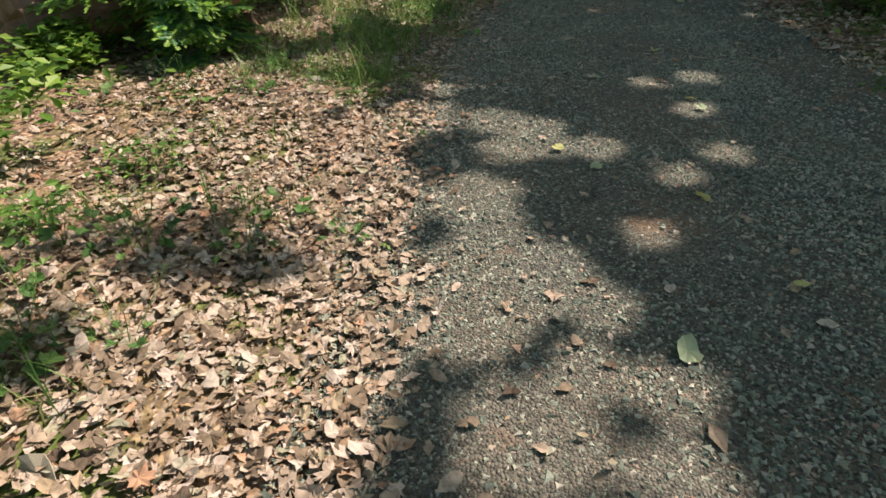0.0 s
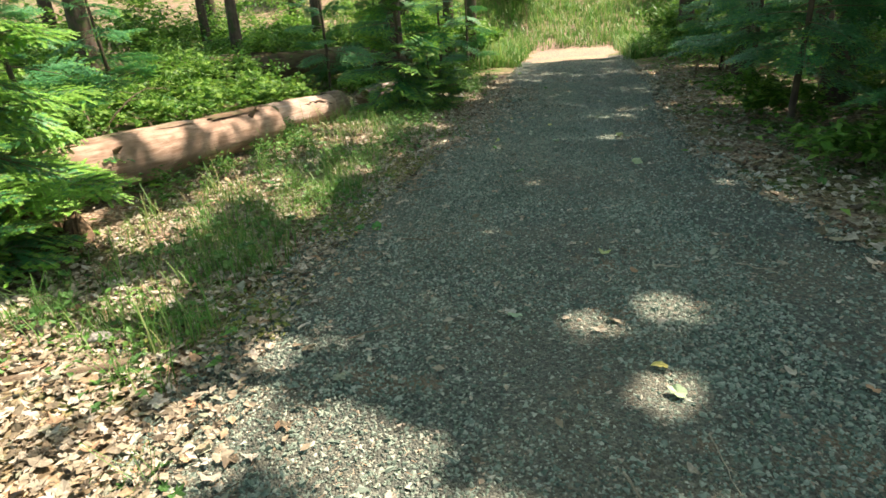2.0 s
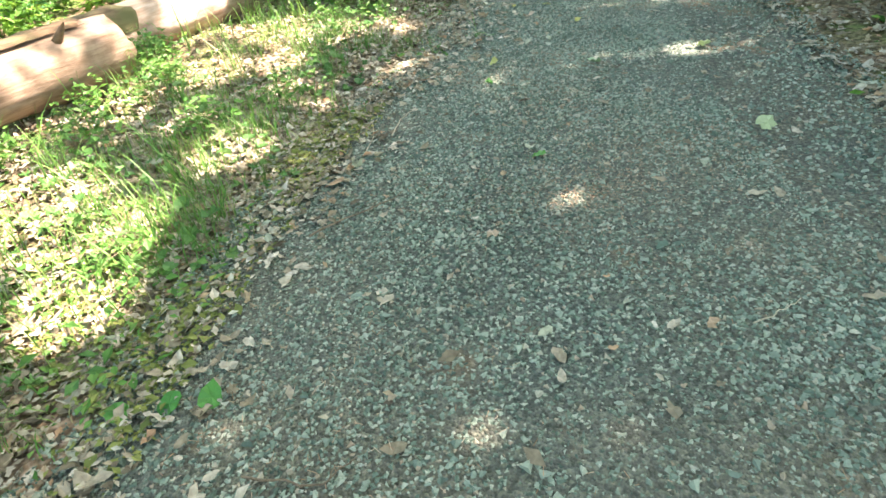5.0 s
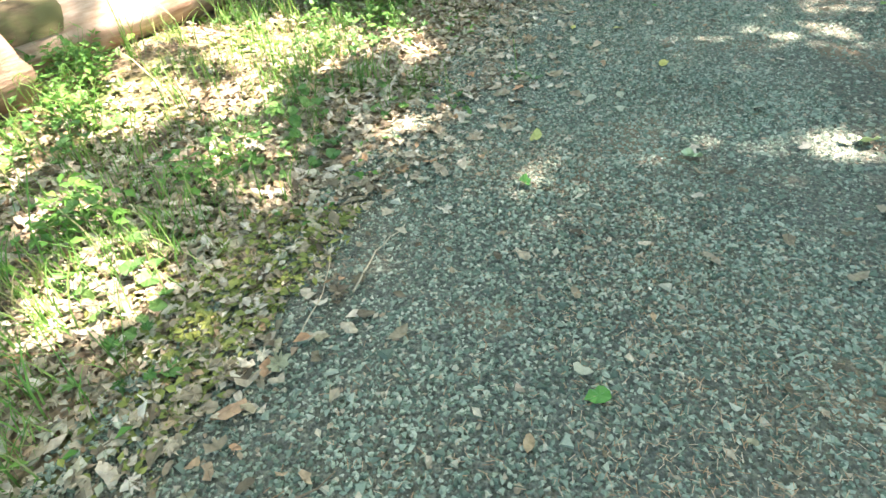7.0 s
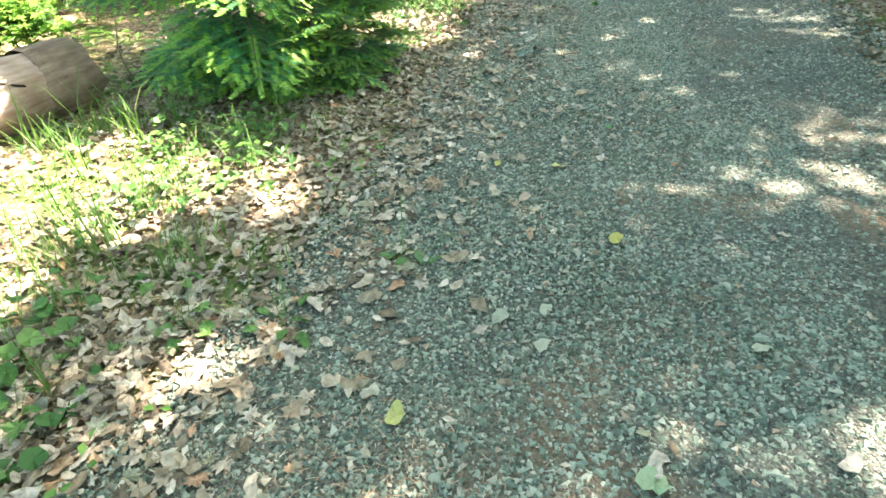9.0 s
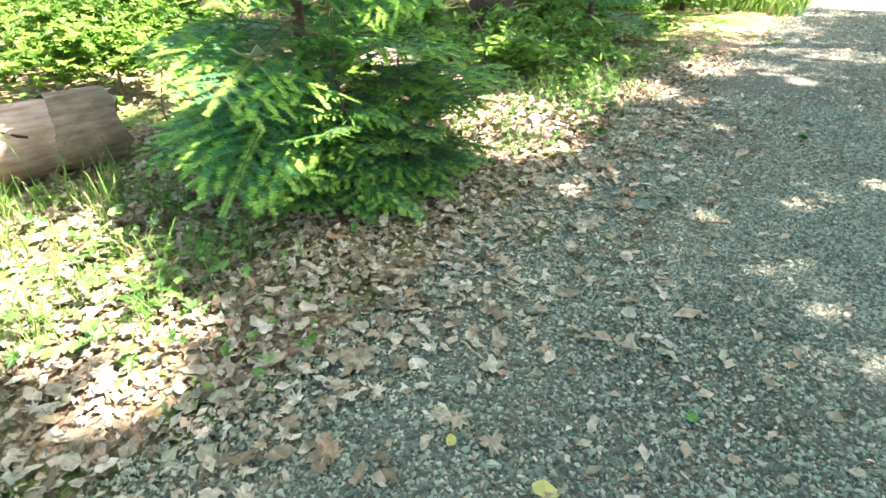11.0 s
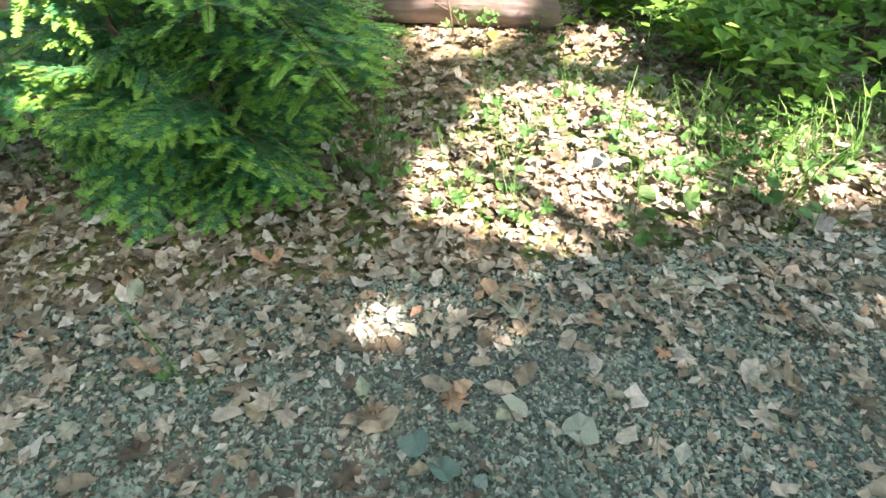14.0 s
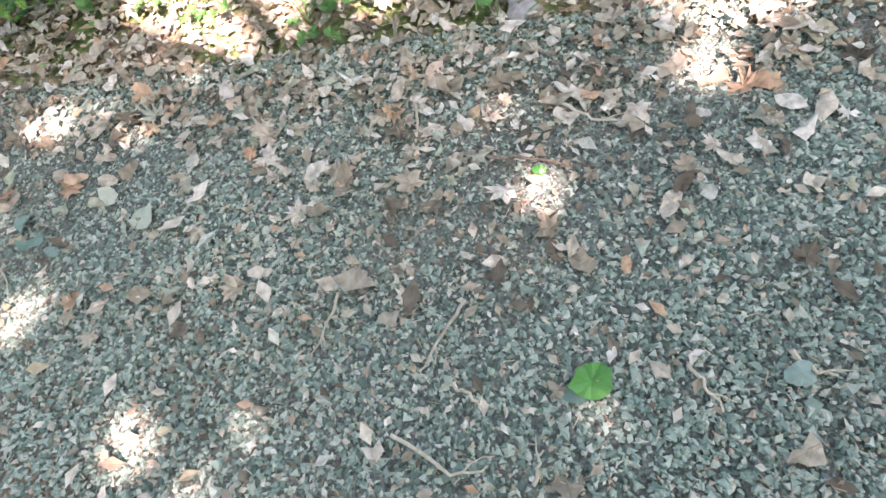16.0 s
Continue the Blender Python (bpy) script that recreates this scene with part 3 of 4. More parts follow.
# ---- tall trees, their unseen crowns placed to shade the path ----
# sun spots set from the camera's view, where crown leaves are cut away: x, y, radius on the ground
CUT_GAPS_FIRST = ((.53, 2.84, .18), (.85, 2.8, .1), (.1, 2.25, .22), (.33, 1.66, .2), (0, 1.5, .32), (.15, 1.95, .16), (.49, 1.42, .12), (.39, 1.13, .11), (.82, 1.88, .11), (.18, .9, .2), (.63, 1.05, .12), (.55, .74, .14),
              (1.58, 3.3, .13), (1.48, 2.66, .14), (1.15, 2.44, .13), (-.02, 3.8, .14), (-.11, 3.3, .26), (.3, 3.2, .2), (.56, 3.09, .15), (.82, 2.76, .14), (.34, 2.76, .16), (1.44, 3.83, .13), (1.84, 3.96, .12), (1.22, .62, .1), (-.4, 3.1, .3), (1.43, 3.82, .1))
CUT_GAPS_MIDDLE = ((1.94, 3.8, .1), (1.51, 4.25, .08), (3.2, 5.9, .15), (3.34, 5.4, .17), (-.8, 5.15, .2), (-.82, 6.46, .26), (-.1, 9.33, .42), (2.03, 6.38, .1), (-.05, 7.15, .32), (.38, 6.96, .11), (-.42, 7.55, .22), (1.0, 9.2, .14), (1.97, 7.46, .1),
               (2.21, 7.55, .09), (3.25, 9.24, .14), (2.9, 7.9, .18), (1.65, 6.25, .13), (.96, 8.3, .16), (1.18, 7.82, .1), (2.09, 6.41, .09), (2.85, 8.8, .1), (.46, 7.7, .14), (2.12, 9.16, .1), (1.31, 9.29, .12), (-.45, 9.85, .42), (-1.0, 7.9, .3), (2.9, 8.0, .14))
CUT_GAPS_LAST = ((2.62, 14.65, .34), (2.31, 11.29, .1), (1.98, 11.4, .14), (2.74, 11.34, .1), (3.32, 12.79, .11), (3.44, 14.5, .2), (3.5, 12.1, .15), (2.88, 10.5, .08), (1.54, 10.22, .1), (.77, 9.95, .1), (1.3, 12.5, .42), (1.55, 12.1, .36), (1.25, 12.0, .25),
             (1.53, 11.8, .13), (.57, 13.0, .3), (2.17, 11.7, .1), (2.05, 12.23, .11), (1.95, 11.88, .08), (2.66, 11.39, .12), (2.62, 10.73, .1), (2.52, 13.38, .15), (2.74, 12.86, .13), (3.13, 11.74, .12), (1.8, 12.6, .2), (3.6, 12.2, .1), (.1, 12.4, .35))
CUT_CLEARINGS = ((-1.25, 1.2, 1.05), (-1.1, 2.2, .95), (-2.2, 1.7, 1.3), (-1.6, .4, 1.0), (-1.9, 7.65, .27), (-2.15, 6.95, .26), (-1.72, 8.2, .14), (-2.6, 5.9, .6), (-1.05, 9.95, .55), (-2.7, 4.9, 1.0), (-3.8, 10.7, 2.2), (-2.4, 11.0, 1.2), (-3.6, 8.6, 1.0), (5.5, 25.5, 3.6), (9.5, 26.0, 3.6), (2.5, 27, 3.0))
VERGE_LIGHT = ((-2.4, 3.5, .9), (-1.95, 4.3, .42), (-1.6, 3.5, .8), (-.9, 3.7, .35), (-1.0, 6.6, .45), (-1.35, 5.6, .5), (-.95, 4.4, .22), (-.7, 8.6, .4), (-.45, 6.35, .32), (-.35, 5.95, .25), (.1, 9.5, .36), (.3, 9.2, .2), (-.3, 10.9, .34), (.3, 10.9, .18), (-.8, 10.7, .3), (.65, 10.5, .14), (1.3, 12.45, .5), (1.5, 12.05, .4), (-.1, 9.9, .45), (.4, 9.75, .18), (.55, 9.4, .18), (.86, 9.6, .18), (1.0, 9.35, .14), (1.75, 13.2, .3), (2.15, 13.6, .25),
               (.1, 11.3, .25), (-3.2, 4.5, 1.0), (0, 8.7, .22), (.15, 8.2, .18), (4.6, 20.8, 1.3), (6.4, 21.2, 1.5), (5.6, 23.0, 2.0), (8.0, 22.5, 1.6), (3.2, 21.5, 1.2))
# those over the middle and the end of the way are shrunk to dim their sun
SUNNY = np.concatenate([np.array(CUT_GAPS_FIRST) + (0, 0, .04), np.array(CUT_GAPS_MIDDLE + CUT_GAPS_LAST) - (0, 0, .04), np.array(CUT_CLEARINGS + VERGE_LIGHT) + (0, 0, .04)])


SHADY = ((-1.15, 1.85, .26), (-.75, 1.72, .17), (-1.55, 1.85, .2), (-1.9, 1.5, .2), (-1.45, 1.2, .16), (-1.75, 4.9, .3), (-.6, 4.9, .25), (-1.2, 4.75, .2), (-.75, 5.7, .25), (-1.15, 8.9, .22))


def cut_for_sun(p):
    """True for points of a crown to cut, as their shadow would fall on a sun spot."""
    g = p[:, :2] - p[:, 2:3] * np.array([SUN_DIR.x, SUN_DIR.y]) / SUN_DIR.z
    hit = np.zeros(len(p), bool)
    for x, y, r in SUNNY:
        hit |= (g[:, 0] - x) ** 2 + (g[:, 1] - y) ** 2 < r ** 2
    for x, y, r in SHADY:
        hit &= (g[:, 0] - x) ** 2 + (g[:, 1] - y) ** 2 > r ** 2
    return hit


BIG_LEAF = leaf_shapes("simple", 6, 5)


def tall_tree(x, y, high, girth, crown, reach, clumps, seed, label, thick=1.7, per=58, size=0.165):
    """crown: middle of the crown; reach: its half width."""
    r = np.random.default_rng(seed)
    z = float(land(x, y))
    root = tagged(new("tree"), label, "tree")
    root.location = (x, y, z - 0.1)
    top = np.array([crown[0] - x, crown[1] - y, high])
    s = np.linspace(0, 1, 12)
    axis = np.outer(s ** 1.6, [top[0], top[1], 0]) + np.outer(s, [0, 0, high])
    axis[:, :2] += 0.06 * np.stack([np.sin(6 * s + seed), np.cos(5 * s + seed)], 1) * s[:, None]
    flare = 1 + 0.7 * np.exp(-s * 22)
    parts = [tube(axis, girth * (1 - 0.8 * s) * flare, 14, .03, r)]
    mid = np.array([crown[0] - x, crown[1] - y, crown[2] - z])
    clumps = int(clumps * 1.5)
    spots = []
    while len(spots) < clumps:
        p = r.uniform(-1, 1, 3)
        if 0.15 < np.linalg.norm(p) < 1:
            spots.append(mid + p * (reach * r.uniform(.9, 1.1), reach, thick))
    for p in spots[::max(1, clumps // 14)]:
        i = int(np.clip((p[2] - 0.8) / high * 11, 3, 10))
        a = axis[i]
        q = np.linspace(0, 1, 6)[:, None]
        limb = a + (p - a) * q + np.array([0, 0, .35]) * np.sin(np.pi * q)
        if cut_for_sun(limb + np.array([x, y, z - 0.1])).sum() > 1:
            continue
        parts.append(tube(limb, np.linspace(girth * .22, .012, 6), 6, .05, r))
    v, f = joined(parts)
    child("trunk", quick_mesh("tree_trunk", v, f, BARK, smooth=True), root)
    spots = np.array(spots)
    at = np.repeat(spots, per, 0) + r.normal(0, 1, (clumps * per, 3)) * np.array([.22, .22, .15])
    at = at[~cut_for_sun(at + np.array([x, y, z - 0.1]))]
    lv, lf = strewn(*BIG_LEAF, at, spins(len(at), .55, r), size * r.uniform(.7, 1.25, len(at)), r)
    child("crown", quick_mesh("tree_crown", lv, lf, CANOPY), root)
    return root


# trunk x, y; crown middle x, y; half width; clumps
for k, (x, y, cx, cy, w, c) in enumerate(((10.6, 1.2, 10.2, 1.4, 2.3, 130), (10.4, 4.2, 10.0, 4.2, 2.2, 100), (10.6, 7.2, 10.1, 7.1, 2.2, 90), (10.6, 9.9, 10.1, 9.8, 2.2, 72), (10.6, 13.0, 9.8, 13.2, 2.2, 84), (11.4, 15.8, 11.1, 15.8, 2.0, 64),
                                          (12.4, 18.6, 12.0, 18.8, 2.4, 66), (13.8, 22.0, 13.2, 22.0, 2.4, 66), (8.6, 18.4, 7.2, 18.0, 2.3, 80), (2.4, 19.4, 4.2, 19.0, 2.2, 70), (0.4, 22.0, 1.6, 21.6, 2.4, 80), (13.6, 2.4, 13.2, 2.4, 2.5, 66), (14.0, 6.6, 13.6, 6.6, 2.5, 66), (14.4, 10.8, 14.0, 10.8, 2.5, 66), (15.0, 15.2, 14.6, 15.2, 2.5, 66),
                                          (16.4, 20.0, 16.0, 20.0, 2.6, 66), (11.0, -3.0, 10.6, -3.0, 2.5, 66))):
    tall_tree(x, y, 13.6, 0.17 + 0.02 * (k % 3), (cx, cy, 12.0), w, c, 100 + k, "tall dark-barked tree added beside the path for its shade")
for k, (x, y, c) in enumerate(((-0.2, 20.5, 60), (1.9, 21.6, 60), (-2.6, 22.5, 60), (-4.0, 17.4, 50), (.25, 15.1, 40), (-6.4, 14.6, 50), (-6.0, 21.0, 60), (-9.0, 18.0, 60), (-9.6, 9.0, 40), (-8.6, 3.6, 40),
                               (-4.2, 26.5, 50), (-6.0, -3.0, 40), (-1.5, -8.0, 50), (3.6, -9.0, 50), (17.5, 4.0, 60), (18.5, 12.0, 60), (-13.5, 6.0, 60), (-13.0, 13.0, 60), (-12.5, 21.0, 60),
                               (-11.0, -3.0, 50), (-8.0, 28.0, 60), (21.0, 20.0, 60), (15.5, -5.0, 60))):
    tall_tree(x, y, 13.0, 0.15 + 0.04 * (k % 3), (x + .4, y + .3, 11.0), 2.8, c, 160 + k, "tall dark tree trunk in the shaded woods", 2.4)


for k, (x, y, cx, cy, w, c) in enumerate(((6.2, 8.8, 7.0, 7.6, 2.2, 66), (6.9, 12.2, 7.0, 11.2, 2.2, 66), (8.4, 14.6, 7.2, 14.8, 2.3, 70), (8.0, 5.2, 7.4, 4.4, 2.2, 90), (6.9, 7.7, 5.2, 8.2, 1.9, 46), (9.0, 12.0, 9.0, 16.4, 2.0, 60), (9.4, 10.2, 8.6, 9.4, 1.8, 46), (9.2, 7.6, 8.6, 5.8, 1.8, 46), (9.0, 13.2, 8.6, 13.0, 1.8, 46), (8.6, 2.0, 8.4, 2.6, 1.8, 50), (5.6, -2.2, 2.6, -1.6, 2.6, 80), (6.3, 0.9, 3.4, 1.9, 2.3, 80))):
    tall_tree(x, y, 10.4 if k == 3 else 13.0, 0.15, (cx, cy, 12.0), w, c, 190 + k, "tall dark-barked tree with an unseen crown added to shade the path")


for k, (x, y, cx, cy) in enumerate(((-5.6, 1.0, 0.8, 1.6), (-5.2, 5.9, 0.6, 5.2), (-4.6, -3.2, 0.8, -1.8))):
    tall_tree(x, y, 12.6, 0.18, (cx, cy, 11.6), 2.8, 96, 200 + k, "tall broad tree added overhead to cut sky light")


# ---- shrubs and undergrowth ----
SHRUB_LEAF = leaf_shapes("simple", 8, 9)
LOBED_LEAF = leaf_shapes("lobed", 5, 10)


def unit_stem(name, mat, thick):
    """A stem bowed upwards from (0,0,0) to (1,0,0); y is its thickness, z its bow."""
    s = np.linspace(0, 1, 6)
    v, f = tube(np.stack([s, 0 * s, np.sin(np.pi * s)], 1) * (1, 1, .2), np.linspace(thick, thick * .3, 6), 4)
    return quick_mesh(name, v, f, mat, smooth=True)


def stem_pose(tip, bow, thick):
    d = Vector(tip)
    return d.to_track_quat("X", "Z").to_matrix().to_4x4() @ Matrix.Diagonal((d.length, thick, max(.3, min(1.5, bow / .2)), 1))


SHRUB_STEM = unit_stem("shrub_stem", TWIG, .006)
HERB_STEM = unit_stem("herb_stem", HERB, .0018)


def shrub(x, y, wide, high, leaves, seed, label, size=0.07, lobed=False, mat=None):
    r = np.random.default_rng(seed)
    z = float(land(x, y))
    root = tagged(new("shrub"), label, "shrub")
    root.location = (x, y, z - 0.02)
    tips = []
    for k in range(max(6, int(9 * wide))):
        a, q = r.uniform(0, 6.28), r.uniform(.2, 1) ** .6
        tip = np.array([math.cos(a) * wide * q, math.sin(a) * wide * q, high * r.uniform(.55, 1) * (1.1 - .4 * q)])
        s = np.linspace(0, 1, 5)[:, None]
        tips.append(tip * s + np.array([0, 0, high * .22]) * np.sin(np.pi * s))
        child("stem", SHRUB_STEM, root, stem_pose(tip, high * .22, 1.0))
    tips = np.array(tips)
    pick, along = r.integers(0, len(tips), leaves), r.uniform(.25, 1, leaves) ** .7 * 4
    i = np.minimum(along.astype(int), 3)
    at = tips[pick, i] + (tips[pick, i + 1] - tips[pick, i]) * (along - i)[:, None] + r.normal(0, 1, (leaves, 3)) * np.array([.14, .14, .09]) * max(.5, wide)
    at[:, 2] = np.maximum(at[:, 2], .03)
    v, f = strewn(*(LOBED_LEAF if lobed else SHRUB_LEAF), at, spins(leaves, .5, r), size * r.uniform(.6, 1.3, leaves), r)
    child("foliage", quick_mesh("shrub_foliage", v, f, mat or SHRUB), root)
    return root


r_b = np.random.default_rng(31)
k = 0
for x, y, w, h, n in ((-1.0, 8.75, .34, .32, 260), (-.72, 8.35, .26, .24, 200), (-1.0, 8.0, .26, .26, 190), (-1.1, 9.2, .26, .26, 200), (.62, 10.05, .24, .24, 80), (.3, 9.95, .2, .2, 60), (.75, 9.7, .18, .16, 50), (-.35, 7.5, .24, .2, 170), (-.9, 7.3, .26, .24, 190),
                      (.15, 7.9, .22, .18, 150), (-.2, 6.2, .2, .15, 130), (-1.6, 6.5, .3, .3, 220), (-1.4, 7.3, .26, .24, 200), (1.75, 13.0, .26, .22, 200), (1.5, 13.5, .3, .25, 220), (1.9, 14.0, .3, .28, 220), (1.1, 13.8, .3, .3, 240), (-1.55, 2.6, .24, .18, 130), (-1.75, 1.9, .26, .2, 150)):
    shrub(x, y, w, h, n, 250 + k, "low bushy green plant growing beside the log", 0.052, False, HERB)
    k += 1
k = 0
# sunlit leafy thicket behind the log
for x, y, w, h in ((-2.6, 9.6, .8, .75), (-2.0, 10.6, .7, .7), (-3.3, 10.6, .9, .9), (-2.5, 11.7, .9, .8), (-1.5, 11.5, .6, .55), (-3.6, 8.9, .9, .9), (-4.6, 9.8, 1.1, 1.2), (-3.9, 12.2, 1.1, 1.2), (-5.4, 11.4, 1.2, 1.3),
                   (-2.9, 13.3, 1.0, 1.0), (-1.9, 12.7, .7, .6), (-4.4, 7.3, .9, 1.0), (-3.4, 7.7, .6, .7)):
    shrub(x, y, w, h, int(900 * w), 300 + k, "leafy bright green shrub in sunlight behind a log", 0.1, True)
    k += 1
# low cover further in, and dark shrubs about the edges
for n, (x0, x1, y0, y1), w, h, lv in ((16, (-1.3, 1.2, 13.4, 16.5), .6, .45, 700), (12, (.9, 2.2, 14.2, 18.5), .5, .5, 600), (24, (-8, -2.5, 13.5, 19.5), 1.1, 1.5, 1300), (16, (-7, -3.2, 3.2, 8.5), .9, 1.1, 1100),
                                      (18, (4.3, 6.5, 4.8, 9.5), .6, .6, 800), (18, (6.0, 9.5, 9.5, 18), .9, 1.2, 1100), (12, (4.2, 6.4, .5, 4.8), .7, .7, 800), (12, (-6, -2.4, -1.5, 2.6), .7, .6, 800),
                                      (22, (-8, 3.2, 19.0, 23), 1.1, 1.5, 1200), (16, (8.5, 15, 15, 24), 1.2, 1.6, 1200), (26, (-10, 18, 29, 36), 1.6, 2.2, 1200), (34, (-16, -6.5, 7, 30), 1.7, 2.3, 1300), (18, (-7, 2.5, 21.5, 27), 1.5, 2.0, 1300), (14, (10, 20, 8, 24), 1.7, 2.2, 1200), (12, (-14, -5, -4, 6), 1.4, 1.6, 1100), (5, (-3.4, -2.7, 3.4, 4.6), .4, .4, 500)):
    for _ in range(n):
        x, y = r_b.uniform(x0, x1), r_b.uniform(y0, y1)
        if left_edge(y) - 0.35 - w * .5 < x < right_edge(y) + 0.35 + w * .5 and y < 24:
            continue
        shrub(x, y, w * r_b.uniform(.7, 1.2), h * r_b.uniform(.6, 1.25), int(lv * .75), 330 + k, "shaded green undergrowth shrub with small leaves", 0.095 if y < 19 and x > -6.5 else 0.17, False)
        k += 1


# ---- seedlings and herbs along the verges ----
def one_leaf(name, kind, seed, mat, fold=0.0):
    v, f = leaf_outline(kind, np.random.default_rng(seed))
    v[:, 1] += 0.5
    v[:, 2] += fold * np.abs(v[:, 0])
    v2 = v.copy()
    v2[:, 2] -= 0.02
    n = len(v)
    rim = [[1 + i, 1 + (i + 1) % (n - 1), n + 1 + (i + 1) % (n - 1)] for i in range(n - 1)] + [[1 + i, n + 1 + (i + 1) % (n - 1), n + 1 + i] for i in range(n - 1)]
    return quick_mesh(name, np.concatenate([v, v2]), np.concatenate([f, f[:, ::-1] + n, rim]), mat)


HERB_LEAVES = [one_leaf("herb_leaf", kd, 50 + q, HERB_ONE, .25) for q, kd in enumerate(("broad", "lobed", "oval", "broad"))]


def herb(x, y, wide, high, leaves, seed, label, size=0.06):
    r = np.random.default_rng(seed)
    root = tagged(new("herb"), label, "plant", "green plants on the verge")
    root.location = (x, y, float(land(x, y)))
    kind = HERB_LEAVES[r.integers(4)]
    for q in range(leaves):
        a, rad = 2.4 * q + r.normal(0, .3), wide * r.uniform(.25, 1)
        tip = np.array([math.cos(a) * rad, math.sin(a) * rad, high * r.uniform(.5, 1)])
        child("stem", HERB_STEM, root, stem_pose(tip, high * .25 / max(.02, rad), 1.0))
        sz = size * r.uniform(.7, 1.3)
        child("leaf", kind, root, Matrix.Translation(tip) @ Euler((radians(r.uniform(-45, 15)), radians(r.normal(0, 14)), a - math.pi / 2)).to_matrix().to_4x4() @ Matrix.Scale(sz, 4))
    return root


HERBS = ((-.85, 1.8, .16, .14, 10), (-1.25, 1.8, .2, .16, 12), (-1.6, 1.85, .18, .14, 10), (-1.95, 1.5, .18, .15, 10), (-1.4, 1.25, .12, .1, 8), (-.72, 2.02, .16, .12, 8), (-1.1, 2.15, .18, .12, 8), (-1.45, 2.5, .16, .14, 7), (-.42, 1.85, .13, .1, 7), (-1.38, 1.1, .16, .12, 9), (-1.08, 1.27, .1, .06, 6), (-1.55, 1.5, .15, .1, 7),
         (-.26, 3.04, .09, .06, 6), (-.24, 4.72, .07, .08, 3), (0.01, 6.4, .09, .11, 3), (-1.6, 3.3, .2, .16, 9), (-.95, 5.1, .2, .14, 9), (-1.3, 4.2, .15, .1, 8), (-1.24, 8.7, .22, .2, 12), (-.95, 8.45, .22, .2, 12),
         (-1.15, 9.1, .22, .2, 11), (-.6, 8.3, .2, .16, 9), (.24, 6.8, .12, .08, 7), (.16, 6.15, .14, .1, 8), (-.1, 6.07, .14, .1, 8), (.52, 8.13, .11, .1, 7), (1.22, 8.49, .09, .06, 6), (.89, 8.49, .1, .06, 6), (1.6, 8.85, .05, .05, 4),
         (.37, 8.4, .13, .12, 8), (.2, 8.05, .13, .12, 8), (.7, 9.85, .2, .2, 12), (.45, 9.6, .18, .15, 10), (.85, 10.1, .2, .2, 12), (.3, 9.1, .16, .13, 9), (.55, 9.35, .13, .1, 8), (.3, 10.2, .2, .2, 12),
         (1.97, 10.84, .045, .03, 5), (1.35, 11.45, .13, .12, 9), (1.28, 11.62, .12, .12, 9), (1.53, 11.8, .1, .1, 8), (1.66, 11.98, .1, .07, 7), (1.9, 12.33, .09, .06, 6), (1.84, 12.8, .15, .13, 10), (1.98, 12.95, .14, .12, 10), (1.78, 13.1, .16, .15, 10),
         (1.5, 12.9, .15, .14, 9), (1.2, 13.4, .18, .16, 10), (.8, 13.2, .18, .18, 10), (1.7, 13.7, .18, .16, 10), (.6, 13.8, .2, .2, 11), (1.0, 12.6, .12, .1, 7), (1.4, 12.1, .1, .08, 6),
         (4.05, 6.25, .2, .17, 10), (3.8, 5.62, .17, .12, 9), (3.75, 4.9, .15, .1, 8), (4.2, 5.5, .2, .16, 9), (2.95, 3.6, .1, .06, 6), (3.6, 4.2, .15, .1, 7), (4.3, 6.9, .2, .18, 9), (4.5, 8.2, .2, .2, 9), (3.5, 3.2, .15, .1, 7))
for k, (x, y, w, h, n) in enumerate(HERBS):
    herb(x, y, w, h, n, 500 + k, "small green leafy plant growing in leaf litter", 0.055 if n > 4 else 0.085)
r_h = np.random.default_rng(77)
for k in range(80):
    y = r_h.uniform(3.5, 15)
    x = left_edge(y) - 0.25 - r_h.gamma(1.6, .5)
    if x < -2.4 + .2 * (y - 4) and y < 10.5:
        continue
    herb(x, y, r_h.uniform(.08, .2), r_h.uniform(.06, .2), int(r_h.integers(5, 10)), 600 + k, "small green leafy plant growing in leaf litter")


# ---- grass ----
def grass_mesh(name, places, high, seed, wide=1.0):
    r = np.random.default_rng(seed)
    n = len(places)
    a, lean = r.uniform(0, 6.28, n), r.uniform(.1, .9, n)
    h, w = high * r.lognormal(0, .35, n), wide * r.uniform(.0018, .0042, n)
    d = np.stack([np.cos(a), np.sin(a)], 1)
    sd = np.stack([-d[:, 1], d[:, 0]], 1) * w[:, None]
    v = np.zeros((n, 7, 3))
    for i, s in enumerate((0, .4, .75, 1.0)):
        c = np.concatenate([places[:, :2] + d * (h * lean * s ** 2)[:, None], (places[:, 2] + h * (s - .35 * lean * s ** 2))[:, None]], 1)
        if i < 3:
            v[:, 2 * i] = c
            v[:, 2 * i + 1] = c
            v[:, 2 * i, :2] += sd * (1 - .5 * s)
            v[:, 2 * i + 1, :2] -= sd * (1 - .5 * s)
        else:
            v[:, 6] = c
    face = np.array([[0, 1, 3], [0, 3, 2], [2, 3, 5], [2, 5, 4], [4, 5, 6]])
    f = (np.arange(n) * 7)[:, None, None] + face[None]
    return quick_mesh(name, v.reshape(-1, 3), f.reshape(-1, 3), GRASS)


def grass_at(tufts, blades, spread, seed):
    r = np.random.default_rng(seed)
    p = np.repeat(np.array(tufts), blades, 0) + r.normal(0, spread, (len(tufts) * blades, 2))
    return np.concatenate([p, land(p[:, 0], p[:, 1])[:, None] - .004], 1)


r_g = np.random.default_rng(12)
ty = r_g.uniform(4.0, 10.2, 620)
